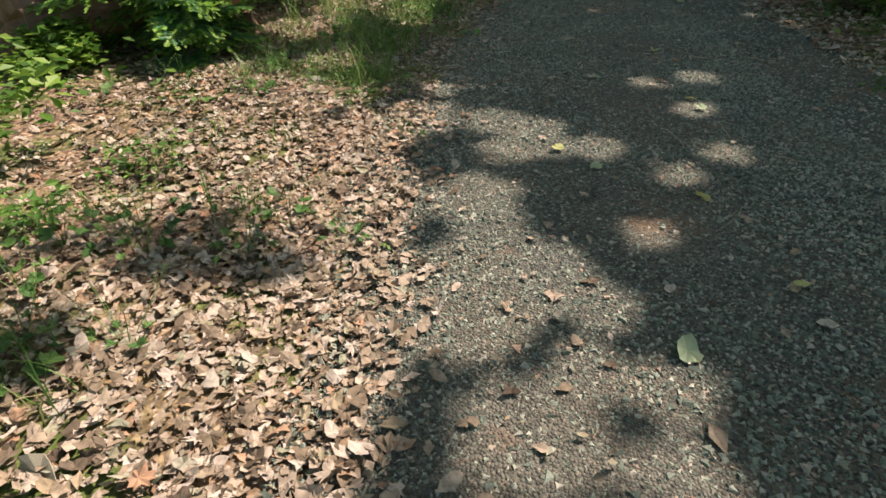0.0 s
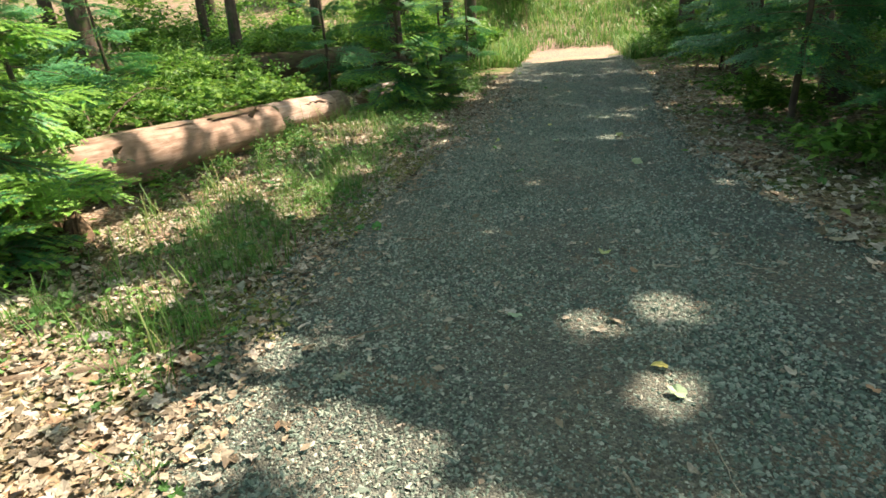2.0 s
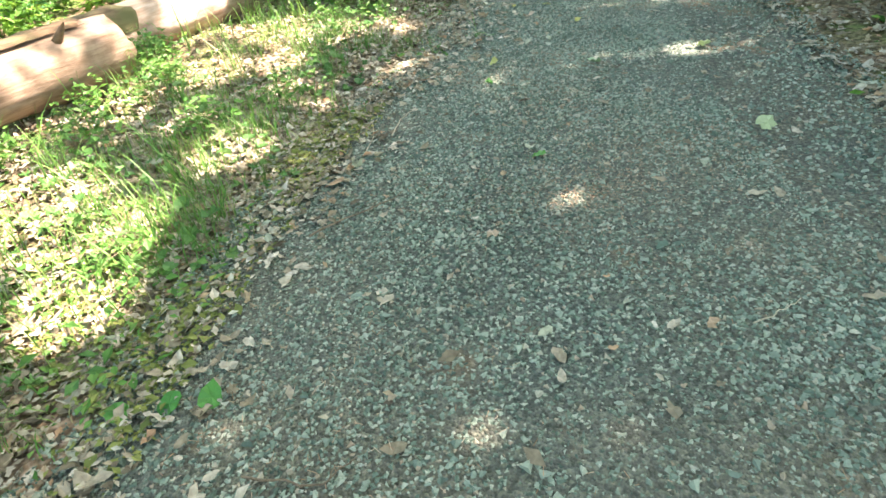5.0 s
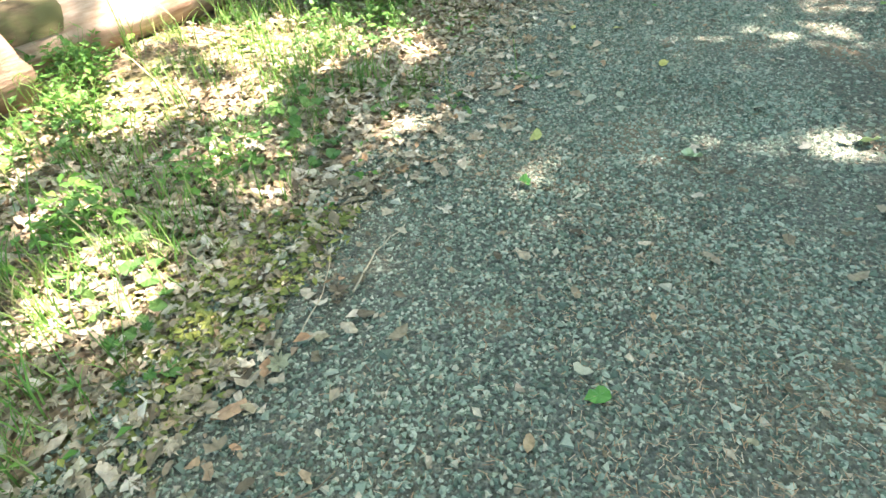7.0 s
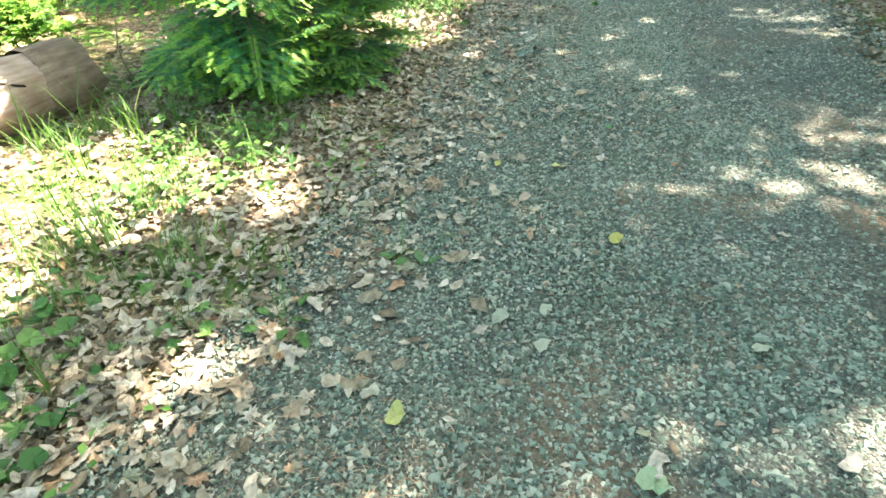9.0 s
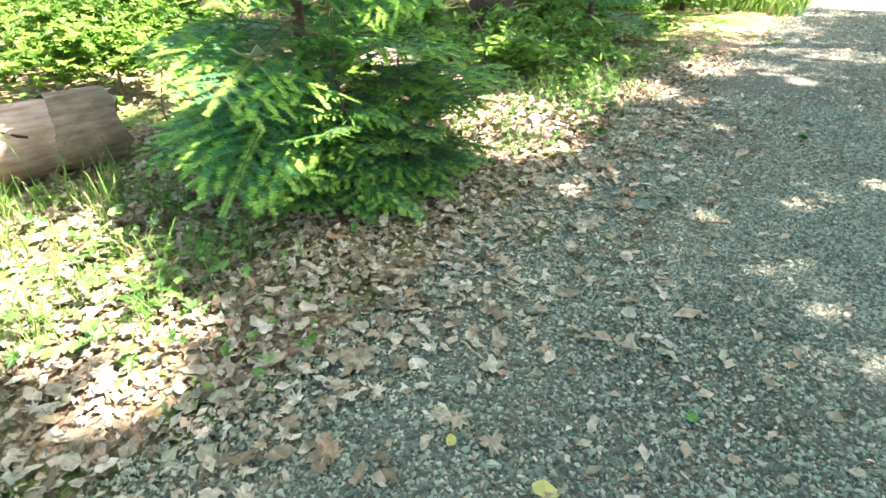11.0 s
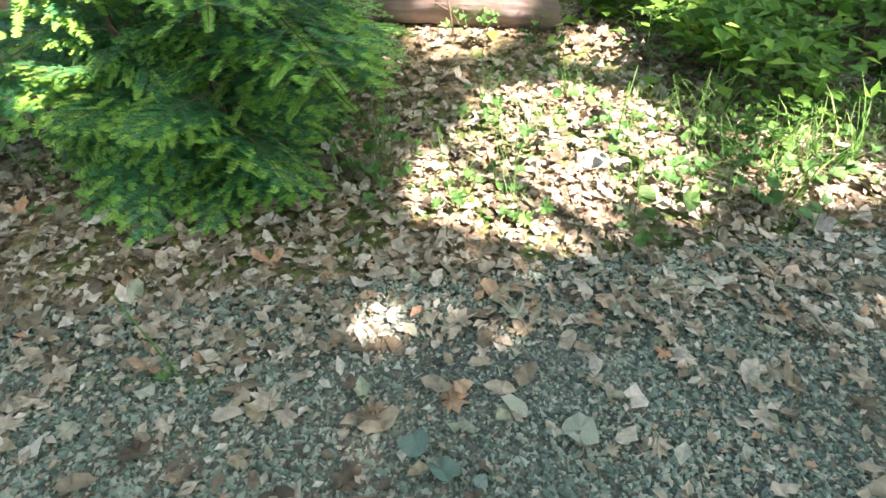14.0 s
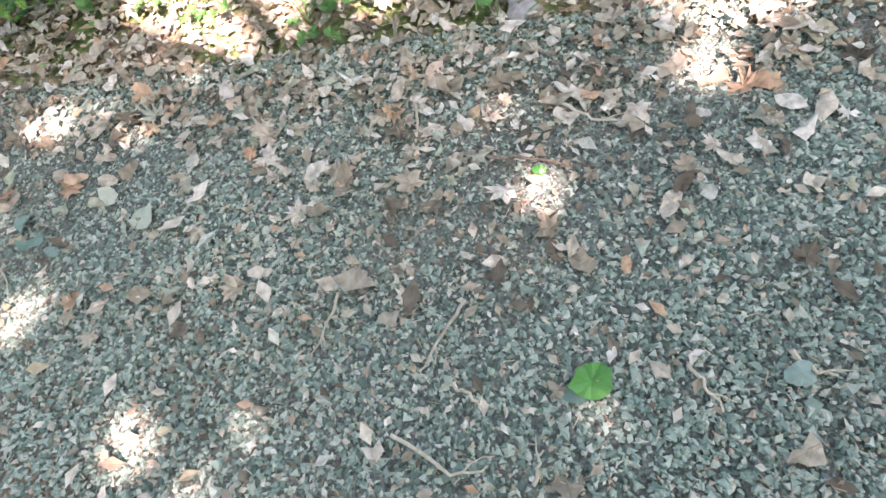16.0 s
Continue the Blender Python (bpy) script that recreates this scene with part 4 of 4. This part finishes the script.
tx = left_edge(ty) - 0.12 - r_g.gamma(1.7, .36, 620)
keep = (np.sin(2.2 * tx + 1.9 * ty) * np.sin(2.6 * ty - tx) + r_g.normal(0, .3, 620) > np.interp(ty, [4, 7.2, 8.2, 10.2], [-.1, -.2, .35, .4])) & (tx > -2.3 + .25 * (ty - 4))
verge = grass_at(np.stack([tx, ty], 1)[keep], 16, .07, 1)
some = grass_at([(-.62, 4.0), (-.5, 3.95), (-.42, 4.1), (-.48, 3.62), (-.6, 3.9), (-1.3, 3.0), (-.95, 2.9), (-1.4, 1.2), (-1.2, 1.05), (-.9, 2.2), (-1.6, 2.2), (-.3, 9.95), (-.2, 10.3), (-.05, 10.2), (0.0, 9.9), (-.35, 10.2), (-.5, 9.9), (.1, 10.4), (.35, 9.5), (.45, 9.3),
                 (1.9, 13.0), (2.0, 12.95), (1.7, 13.4), (1.5, 14.0), (2.0, 14.4), (1.7, 14.8), (2.3, 15.2), (1.2, 13.0), (-.7, 9.6)], 22, .055, 2)
tagged(new("grass", grass_mesh("grass", np.concatenate([verge, some]), .13, 3)), "thin green grass blades growing along the path verge", "grass", kind="stuff")
tall = grass_at([(-.42, 4.1), (-.5, 4.02), (-.62, 3.95), (-.95, 8.2), (-.7, 8.4), (-.5, 8.0), (-1.0, 7.6), (-1.3, 7.3), (-.3, 8.6), (-.85, 9.3), (-.6, 9.5), (-.45, 9.9), (-.3, 10.05), (-.15, 10.25), (0.0, 10.1), (.12, 10.35), (-.25, 10.4), (-.1, 9.7),
                 (.1, 9.2), (.35, 9.0), (-.8, 6.9), (-.5, 6.6), (-.9, 6.2), (-.3, 7.1), (-.1, 6.8), (-1.2, 6.6), (1.75, 13.2), (1.9, 13.35), (2.0, 13.6), (1.6, 13.9), (1.3, 13.2), (-1.5, 5.9), (-1.0, 5.6)], 15, .05, 7)
tagged(new("tall_grass", grass_mesh("tall_grass", tall, .27, 8, 1.25)), "tall arching grass blades beside the log", "grass", kind="stuff")
by = r_g.uniform(25.6, 36, 4600)
bank = grass_at(np.stack([r_g.uniform(-3, 20, 4600), by], 1), 6, .14, 4)
ey = r_g.uniform(18.5, 26, 1500)
ex = np.where(r_g.uniform(0, 1, 1500) < .5, left_edge(ey) - .1 - r_g.gamma(1.4, .8, 1500), right_edge(ey) + r_g.gamma(1.4, .8, 1500))
bank = np.concatenate([bank, grass_at(np.stack([ex, ey], 1), 6, .12, 14)])
tagged(new("bank_grass", grass_mesh("bank_grass", bank, .4, 5, 5.5)), "tall sunlit grass on the bank beyond the track", "grass", kind="stuff")

# low green leaves over the forest floor
n = 42000
x, y = r_g.uniform(-9, 11, n), r_g.uniform(-2, 24, n)
out = np.maximum(left_edge(y) - x - np.interp(y, [0, 4, 10, 12, 14], [2.8, 2.4, 2.6, 2.4, .7]), x - right_edge(y) - .7) + r_g.normal(0, .35, n)
thick = np.sin(1.3 * x + .4 * y) * np.sin(1.1 * y - .5 * x) + r_g.normal(0, .4, n)
ok = (out > 0) & (thick > -.35)
x, y = x[ok], y[ok]
n = len(x)
v, f = strewn(*SHRUB_LEAF, np.stack([x, y, land(x, y) + r_g.gamma(2, .05, n)], 1), spins(n, .35), .085 * r_g.lognormal(0, .35, n))
tagged(new("ground_cover", quick_mesh("ground_cover", v, f, SHRUB)), "low green leafy plants covering the forest floor", "ground cover", kind="stuff")

# small green leaves creeping along the edge of the gravel
n = 5000
y = r_g.uniform(3.6, 12, n)
x = left_edge(y) + .12 - r_g.gamma(1.8, .3, n)
mat_of = np.sin(2.7 * x + 1.1 * y) * np.sin(1.6 * y - 1.3 * x) + r_g.normal(0, .3, n) + np.interp(y, [3.6, 4.2, 6.6, 7.6, 9, 13], [-.2, .3, .2, -.9, -1.0, -1.0])
x, y = x[mat_of > .05], y[mat_of > .05]
n = len(x)
v, f = strewn(*SHRUB_LEAF, np.stack([x, y, np.maximum(land(x, y), .004) + .012 + r_g.gamma(1.6, .018, n)], 1), spins(n, .4), .034 * r_g.lognormal(0, .35, n))
tagged(new("verge_plants", quick_mesh("verge_plants", v, f, HERB)), "tiny green creeping plants along the gravel edge", "ground cover", kind="stuff")

# olive moss creeping over the rim of the gravel
n = 8000
y = r_g.uniform(3.9, 7.6, n)
x = left_edge(y) + .25 - r_g.gamma(2.2, .17, n)
mossy = np.sin(3.1 * x + 1.7 * y) * np.sin(2.2 * y - 1.9 * x) + r_g.normal(0, .35, n) > -.05
x, y = x[mossy], y[mossy]
n = len(x)
v, f = strewn(*SHRUB_LEAF, np.stack([x, y, np.maximum(land(x, y), .004) + .014 + r_g.uniform(0, .012, n)], 1), spins(n, .3), .024 * r_g.lognormal(0, .4, n))
tagged(new("moss", quick_mesh("moss", v, f, MOSS)), "olive green moss creeping over the gravel edge", "moss", kind="stuff")

# ---- leaf litter ----
def litter(n, x, y, size, seed, kinds=("torn", "oval", "torn", "torn", "oval", "lobed"), lift=.022, tilt=.32):
    r = np.random.default_rng(seed)
    made, half = [], n // len(kinds)
    for q, kd in enumerate(kinds):
        s = slice(q * half, (q + 1) * half)
        shapes = leaf_shapes(kd, 12, seed + q)
        xs, ys = x[s], y[s]
        inside_path = (xs > left_edge(ys)) & (xs < right_edge(ys))
        z = np.where(inside_path, 0.016, land(xs, ys) + .006) + r.uniform(0, lift, half)
        made.append(strewn(shapes[0], shapes[1], np.stack([xs, ys, z], 1), spins(half, tilt, r), size * np.minimum(r.lognormal(0, .36, half), 1.6), r))
    return joined(made)


r_l = np.random.default_rng(5)
n = 17000
y = r_l.uniform(-.3, 8.5, n)
x = left_edge(y) + np.interp(y, [2.8, 4.2, 7.5], [.16, -.12, -.05]) - r_l.gamma(1.5, .8, n)
x = np.maximum(x, -5 + r_l.uniform(0, 1, n))
near = litter(n, x, y, .05, 21, lift=.03, tilt=.42)
n = 10500
y = r_l.uniform(7.0, 15.5, n)
x = left_edge(y) - 0.02 - r_l.gamma(1.5, .85, n)
near = joined([near, litter(n, x, y, .052, 22, lift=.035, tilt=.42)])
n = 780
y = r_l.uniform(6.6, 13.8, n)
x = left_edge(y) + np.abs(r_l.normal(0, .36, n)) * np.interp(y, [7.2, 9, 13.6], [.6, 1, 1.0])
over = litter(n, x, y, .058, 23, ("torn", "lobed", "torn", "oval", "lobed", "torn"), .014, .26)
n = 700
y = r_l.uniform(0, 7.2, n)
x = left_edge(y) + np.abs(r_l.normal(0, .22, n))
over2 = litter(n, x, y, .048, 25, lift=.012, tilt=.2)
n = 5400
y = r_l.uniform(1, 16, n)
x = right_edge(y) - .15 + r_l.gamma(1.3, .8, n)
right = litter(n, x, y, .062, 27)
n = 420
y = r_l.uniform(1, 18, n)
x = left_edge(y) + r_l.uniform(.2, 1, n) * (right_edge(y) - left_edge(y))
thin = litter(n, x, y, .045, 29, ("torn", "oval"), .008, .15)
n = 26000
y = r_l.uniform(-.3, 15, n)
x = left_edge(y) + .25 - r_l.gamma(1.6, .55, n) + np.where(r_l.uniform(0, 1, n) < .05, r_l.uniform(0, 1.6, n), 0)
lit_z = np.where(x > left_edge(y), .018, land(x, y) + .012) + r_l.uniform(0, .02, n)
n2 = 5000
y2 = r_l.uniform(9.5, 14, n2)
x2 = left_edge(y2) + r_l.uniform(0, 1, n2) ** 1.4 * 2.0
keep2 = np.sin(2.3 * x2 + 1.1 * y2) * np.sin(1.8 * y2 - x2 + 1) + r_l.normal(0, .3, n2) > -.05
x2, y2 = x2[keep2], y2[keep2]
duff = strewn(*leaf_shapes("simple", 8, 34), np.stack([x2, y2, .02 + r_l.uniform(0, .008, len(x2))], 1), spins(len(x2), .3), .022 * r_l.lognormal(0, .5, len(x2)))
crumbs = strewn(*leaf_shapes("simple", 8, 33), np.stack([x, y, lit_z], 1), spins(n, .45), .026 * r_l.lognormal(0, .45, n))
tagged(new("leaf_litter", quick_mesh("leaf_litter", *joined([near, over, over2, right, thin, crumbs, duff]), LITTER)), "dry brown and tan fallen leaves covering the ground", "leaf litter", kind="stuff")
# shed needles and stalks
n = 19000
y = r_l.uniform(0, 14, n)
x = left_edge(y) - .6 + r_l.uniform(0, 1, n) ** 1.2 * (right_edge(y) - left_edge(y) + .8)
heap = np.array([(1.95, 6.75, .3), (2.1, 6.45, .3), (1.7, 6.25, .2), (2.0, 7.3, .3), (1.5, 7.9, .25), (2.0, 6.4, .5), (2.9, 12.5, .5), (2.6, 12.0, .4)])[r_l.integers(0, 8, 3500)]
x[:3500], y[:3500] = heap[:, 0] + r_l.normal(0, 1, 3500) * heap[:, 2], heap[:, 1] + r_l.normal(0, 1, 3500) * heap[:, 2] * .7
patch = np.sin(2.1 * x + .7 * y) * np.sin(1.9 * y - .8 * x + 2) + r_l.normal(0, .35, n)
patch[:3500] = 1
x, y = x[patch > .1], y[patch > .1]
n = len(x)
L, W = r_l.uniform(.005, .016, n), np.full(n, .0009)
stalk = np.array([[-1, -1, 0], [1, -1, 0], [1, 1, 0], [-1, 1, 0]], float)
v = stalk[None] * np.stack([L, W, W], 1)[:, None]
v = np.einsum("nij,nkj->nki", spins(n, .12), v) + np.stack([x, y, np.maximum(land(x, y), 0.004) + .02], 1)[:, None]
tagged(new("dry_needles", quick_mesh("dry_needles", v.reshape(-1, 3), np.arange(4 * n).reshape(n, 4), NEEDLE_LITTER)), "shed rusty fir needles strewn over the gravel", "needles", kind="stuff")


# ---- single leaves, twigs and stones on the path ----
def fallen_leaf(x, y, size, mat, label, seed, kind="oval", z=None, tilt=10):
    r = np.random.default_rng(seed)
    me = one_leaf("fallen_leaf", kind, seed, mat, .1)
    ob = tagged(new("fallen_leaf", me), label, "leaf", "single leaves on the path")
    a = r.uniform(0, 360)
    base = .026 if z is None else z
    ob.matrix_basis = Matrix.Translation((x, y, base)) @ Euler((radians(r.normal(0, tilt)), radians(r.normal(0, tilt)), radians(a))).to_matrix().to_4x4() @ Matrix.Translation((0, -.5 * size, 0)) @ Matrix.Scale(size, 4)
    return ob


SPOTTED = ((1.107, 3.949, .11, "p"), (1.767, 4.618, .10, "y"), (1.618, 3.45, .085, "y"), (1.609, 3.273, .09, "p"), (.6, 2.727, .09, "y"), (.754, 2.502, .09, "p"), (.71, 1.18, .13, "p"), (1.16, 2.16, .1, "y"), (.34, 1.36, .06, "w"),
           (1.25, 1.5, .08, "y"), (2.381, 4.496, .07, "w"), (.22, 5.382, .12, "g"), (.344, 5.39, .11, "g"), (.07, 5.37, .1, "g"), (2.761, 6.685, .14, "p"), (3.469, 6.996, .13, "w"), (2.347, 4.42, .06, "w"), (.458, 4.394, .08, "w"),
           (1.625, 6.661, .09, "g"), (1.6, 6.74, .08, "w"), (3.017, 7.912, .12, "p"), (2.259, 7.866, .115, "p"), (2.316, 6.395, .06, "w"), (1.531, 7.717, .08, "g"), (2.438, 8.894, .08, "y"), (1.619, 8.095, .09, "y"), (2.714, 8.291, .09, "w"),
           (2.324, 9.536, .1, "y"), (2.43, 10.397, .08, "w"), (2.061, 8.336, .08, "w"), (1.946, 8.475, .08, "w"), (2.1, 8.5, .08, "w"), (2.673, 9.949, .06, "g"), (2.035, 9.578, .05, "y"), (2.362, 10.59, .06, "e"), (2.088, 10.262, .06, "e"),
           (2.465, 11.397, .11, "e"), (2.52, 11.47, .05, "e"), (2.488, 11.749, .12, "w"), (2.755, 11.858, .1, "w"), (3.261, 12.816, .12, "g"), (3.284, 12.772, .06, "e"), (2.71, 12.868, .05, "g"), (2.38, 11.632, .1, "w"), (2.38, 11.36, .1, "e"),
           (3.35, 13.22, .08, "e"), (2.149, 12.047, .09, "t"), (2.257, 12.68, .12, "t"), (-1.11, .81, .17, "w"), (1.3, 6.05, .09, "t"), (2.126, 9.239, .07, "t"), (1.97, 4.38, .07, "w"), (.62, 2.2, .06, "t"), (1.9, 5.83, .06, "e"), (-.37, 4.5, .12, "w"))
KINDS = {"p": (PALE_LEAF, "pale green fallen leaf lying on the gravel"), "y": (YELLOW_LEAF, "yellow-green fallen leaf lying on the gravel"), "g": (GREEN_LEAF, "fresh green leaf lying at the gravel edge"),
         "e": (GREY_LEAF, "dull grey-green leaf lying on the gravel"), "w": (WHITE_LEAF, "bleached curled leaf lying on the gravel"), "t": (TAN_LEAF, "dry tan leaf lying on the gravel")}
for k, (x, y, s, c) in enumerate(SPOTTED):
    fallen_leaf(x, y, s * .8, *KINDS[c], 900 + k, "torn" if c in "wt" and k % 2 else "broad", tilt=14 if c != "w" else 22)
fallen_leaf(.653, 10.552, .17, WHITE_LEAF, "large pale leaf caught in the fir sprays", 990, "broad", .78, 45)


def twig(points, thick, label, seed, mat=None):
    r = np.random.default_rng(seed)
    p = np.array([(*q, .027) for q in points], float)
    t = np.linspace(0, 1, 9)
    s = np.linspace(0, 1, len(p))
    q = np.stack([np.interp(t, s, p[:, i]) for i in range(3)], 1)
    q[:, :2] += r.normal(0, .004, (9, 2))
    q[:, 2] = np.maximum(land(q[:, 0], q[:, 1]), 0) + .018 + thick + np.abs(r.normal(0, .004, 9))
    ob = tagged(new("twig"), label, "twig", "twigs on the path")
    ob.location = q[0]
    v, f = tube(q - q[0], thick * np.linspace(1, .45, 9), 7, .08, r)
    child("stalk", quick_mesh("twig_stalk", v, f, mat or TWIG, smooth=True), ob)
    m = q[5] - q[0]
    d = (q[6] - q[4]) / np.linalg.norm(q[6] - q[4])
    sp = np.array([m, m + thick * 3 * np.array([-d[1], d[0], 0]) + d * thick * 4, m + thick * 5 * np.array([-d[1], d[0], .1]) + d * thick * 10])
    v, f = tube(sp, [thick * .5, thick * .4, thick * .2], 5)
    child("side_shoot", quick_mesh("twig_shoot", v, f, mat or TWIG, smooth=True), ob)


DRY_STALK = wood_mat("dry_stalk", (0.58, 0.52, 0.4), (0.38, 0.32, 0.22), None, (8, 30, 30), 4)
for k, (pts, th, pale) in enumerate((
        (((1.27, 2.91), (1.29, 2.8), (1.28, 2.70)), .005, 1), (((1.61, 3.05), (1.58, 2.79)), .003, 1), (((1.72, 2.55), (1.82, 2.45)), .004, 1), (((2.36, 10.88), (2.42, 11.0), (2.47, 11.26)), .005, 0),
        (((2.54, 10.82), (2.59, 10.88)), .004, 1), (((3.26, 12.37), (3.37, 12.48), (3.38, 12.56)), .005, 1), (((2.51, 12.99), (2.60, 13.05), (2.65, 13.17)), .005, 1), (((2.62, 12.76), (2.74, 13.0)), .005, 0),
        (((2.36, 12.61), (2.5, 12.58)), .006, 1), (((3.19, 12.53), (3.26, 12.58)), .005, 1), (((3.28, 13.02), (3.38, 13.05)), .005, 1), (((3.43, 12.64), (3.37, 12.67)), .005, 1), (((3.31, 13.22), (3.37, 13.27)), .006, 1),
        (((2.79, 11.32), (2.6, 11.25)), .007, 0), (((1.64, 4.21), (1.72, 4.3)), .004, 1), (((2.42, 4.33), (2.56, 4.16)), .004, 1), (((1.97, 4.38), (2.1, 4.33)), .006, 1), (((2.52, 11.32), (2.57, 11.31)), .006, 1),
        (((.5, 5.1), (.72, 5.05), (.8, 5.12)), .004, 0), (((.3, 3.85), (.55, 3.95)), .005, 0), (((.9, 7.1), (.95, 7.3), (1.05, 7.45)), .004, 1), (((.75, 6.9), (.8, 7.1), (.78, 7.35)), .003, 1), (((2.0, 5.4), (2.2, 5.48)), .003, 1),
        (((-.2, 2.9), (.05, 3.0), (-.05, 2.7)), .003, 0), (((.55, 6.2), (.95, 6.45)), .005, 0), (((1.9, 10.0), (2.05, 9.9)), .004, 1), (((2.9, 12.3), (3.05, 12.2)), .004, 1), (((3.0, 12.6), (3.15, 12.45)), .005, 1))):
    twig(pts, th, "thin pale dry stalk lying on the gravel" if pale else "brown twig lying on the gravel", 700 + k, DRY_STALK if pale else None)
# dead limb behind the log piece
for k, pts in enumerate((((-.3, 13.4), (.3, 13.7), (.9, 13.9)), ((-.1, 13.5), (.2, 13.9), (.3, 14.3)))):
    twig(pts, .016, "dead fallen branch among undergrowth", 760 + k)


def rock(x, y, size, seed, label):
    bm = bmesh.new()
    bmesh.ops.create_icosphere(bm, subdivisions=2, radius=1)
    for v in bm.verts:
        n = noise.noise(v.co * 1.3 + Vector((seed, 0, 0)))
        v.co = Vector((v.co.x * 1.2, v.co.y * .9, max(v.co.z, -.4) * .65)) * (size * (1 + .35 * n))
    me = bpy.data.meshes.new("rock")
    bm.to_mesh(me)
    bm.free()
    me.materials.append(ROCK)
    ob = tagged(new("rock", me), label, "rock")
    ob.location = (x, y, float(land(x, y)) + .3 * size)
    ob.rotation_euler = (0, 0, seed)


rock(1.523, 12.388, .055, 1, "small grey rock lying among dry leaves")
rock(2.1, 13.0, .05, 2, "small pale stone lying among dry leaves")
rock(-.95, 4.05, .06, 3, "grey stone half buried in leaf litter")

# dead stems standing beside the fir
for k, (x, y, h) in enumerate(((.515, 11.39, .75), (.144, 12.334, .5), (.93, 11.17, .8), (-.35, 10.9, .5))):
    r = np.random.default_rng(800 + k)
    ob = tagged(new("dead_sapling"), "thin dead leafless sapling standing beside the fir", "sapling")
    ob.location = (x, y, float(land(x, y)) - .02)
    s = np.linspace(0, 1, 7)
    ax = np.stack([.03 * np.sin(4 * s + k), .02 * np.cos(5 * s), s * h], 1)
    v, f = tube(ax, np.linspace(.006, .003, 7), 7, .05, r)
    child("stalk", quick_mesh("stem_stalk", v, f, TWIG, smooth=True), ob)
    for u in (2, 3, 4, 5):
        d = np.array([r.normal(), r.normal(), .4])
        d /= np.linalg.norm(d)
        v, f = tube(ax[u] + np.outer(np.linspace(0, .12, 4), d), [.003, .0025, .002, .001], 4)
        child("side_shoot", quick_mesh("stem_shoot", v, f, TWIG), ob)

# broken dead limbs standing in the shade behind the log piece
for k, (x, y, lx, ly, h) in enumerate(((.2, 13.7, .9, .3, .55), (.7, 13.9, -.7, .5, .7), (1.1, 14.1, .8, .6, .5), (-.4, 13.8, .5, .9, .8), (-3.2, 8.2, .7, .6, .75), (-2.9, 7.9, -.5, .8, .6))):
    r = np.random.default_rng(880 + k)
    ob = tagged(new("dead_branch"), "bare dead branch leaning in the undergrowth", "branch")
    ob.location = (x, y, float(land(x, y)) - .03)
    s = np.linspace(0, 1, 8)
    ax = np.stack([lx * s + .03 * np.sin(6 * s + k), ly * s + .03 * np.cos(5 * s), h * np.sin(1.7 * s)], 1)
    v, f = tube(ax, np.linspace(.013, .004, 8), 7, .08, r)
    child("limb", quick_mesh("dead_limb", v, f, TWIG, smooth=True), ob)
    for u in range(2, 8):
        d = np.array([r.normal() + lx, r.normal() + ly, r.uniform(-.3, .8)])
        d /= np.linalg.norm(d)
        v, f = tube(ax[u] + np.outer(np.linspace(0, r.uniform(.12, .34), 4), d) + r.normal(0, .008, (4, 3)), [.005, .004, .003, .0015], 5)
        child("side_shoot", quick_mesh("dead_shoot", v, f, TWIG), ob)


def shade_stump(x, y, high, wide, seed):
    """A low dark hollow stump added to stand in for shade, its rim broken into splinters."""
    r = np.random.default_rng(seed)
    sides, rows = 26, 7
    ang = np.linspace(0, 2 * np.pi, sides, endpoint=False)
    rim = high * (1 + .35 * np.sin(2 * ang + 1) + r.normal(0, .2, sides)).clip(.3, 1.6)
    root = tagged(new("hollow_shade_stump"), "low dark splintered stump added for the shaded hollow under the fir", "stump")
    root.location = (x, y, float(land(x, y)) - .04)
    u = np.linspace(0, 1, rows)[:, None]
    rad = wide * (1.3 - .5 * u ** .5) * (1 + .12 * np.sin(5 * ang)[None] + r.normal(0, .03, (rows, sides)))
    skin = np.stack([rad * np.cos(ang), rad * np.sin(ang), u * rim[None]], -1).reshape(-1, 3)
    core = np.stack([.7 * rad[::-1] * np.cos(ang), .7 * rad[::-1] * np.sin(ang), .06 + u[::-1] * (rim[None] - .08)], -1).reshape(-1, 3)
    f = [[i * sides + j, i * sides + (j + 1) % sides, (i + 1) * sides + (j + 1) % sides, (i + 1) * sides + j] for i in range(2 * rows - 1) for j in range(sides)]
    child("bark", quick_mesh("stump_bark", np.concatenate([skin, core]), f, LOG_BARK, smooth=True), root)
    for k in range(9):
        a = r.uniform(0, 6.28)
        p = np.array([[math.cos(a) * wide * q, math.sin(a) * wide * q, z] for q, z in ((.8, high * .7), (.86, high), (.95, high * r.uniform(1.2, 1.6)))])
        v, f = tube(p, [.022, .014, .002], 5, .1, r)
        child("splinter", quick_mesh("stump_splinter", v, f, LOG_BARK), root)


shade_stump(-1.95, 5.42, .2, .22, 5)

# twigs among the leaves
r_t = np.random.default_rng(91)
for k in range(34):
    y = r_t.uniform(.9, 13.5)
    x = float(left_edge(y)) - r_t.uniform(-.2, 1.5)
    a, L = r_t.uniform(0, 6.28), r_t.uniform(.1, .34)
    twig(((x, y), (x + L * .5 * math.cos(a) + .01, y + L * .5 * math.sin(a)), (x + L * math.cos(a + .2), y + L * math.sin(a + .2))), r_t.uniform(.0025, .006), "brown twig lying among dry leaves", 850 + k)
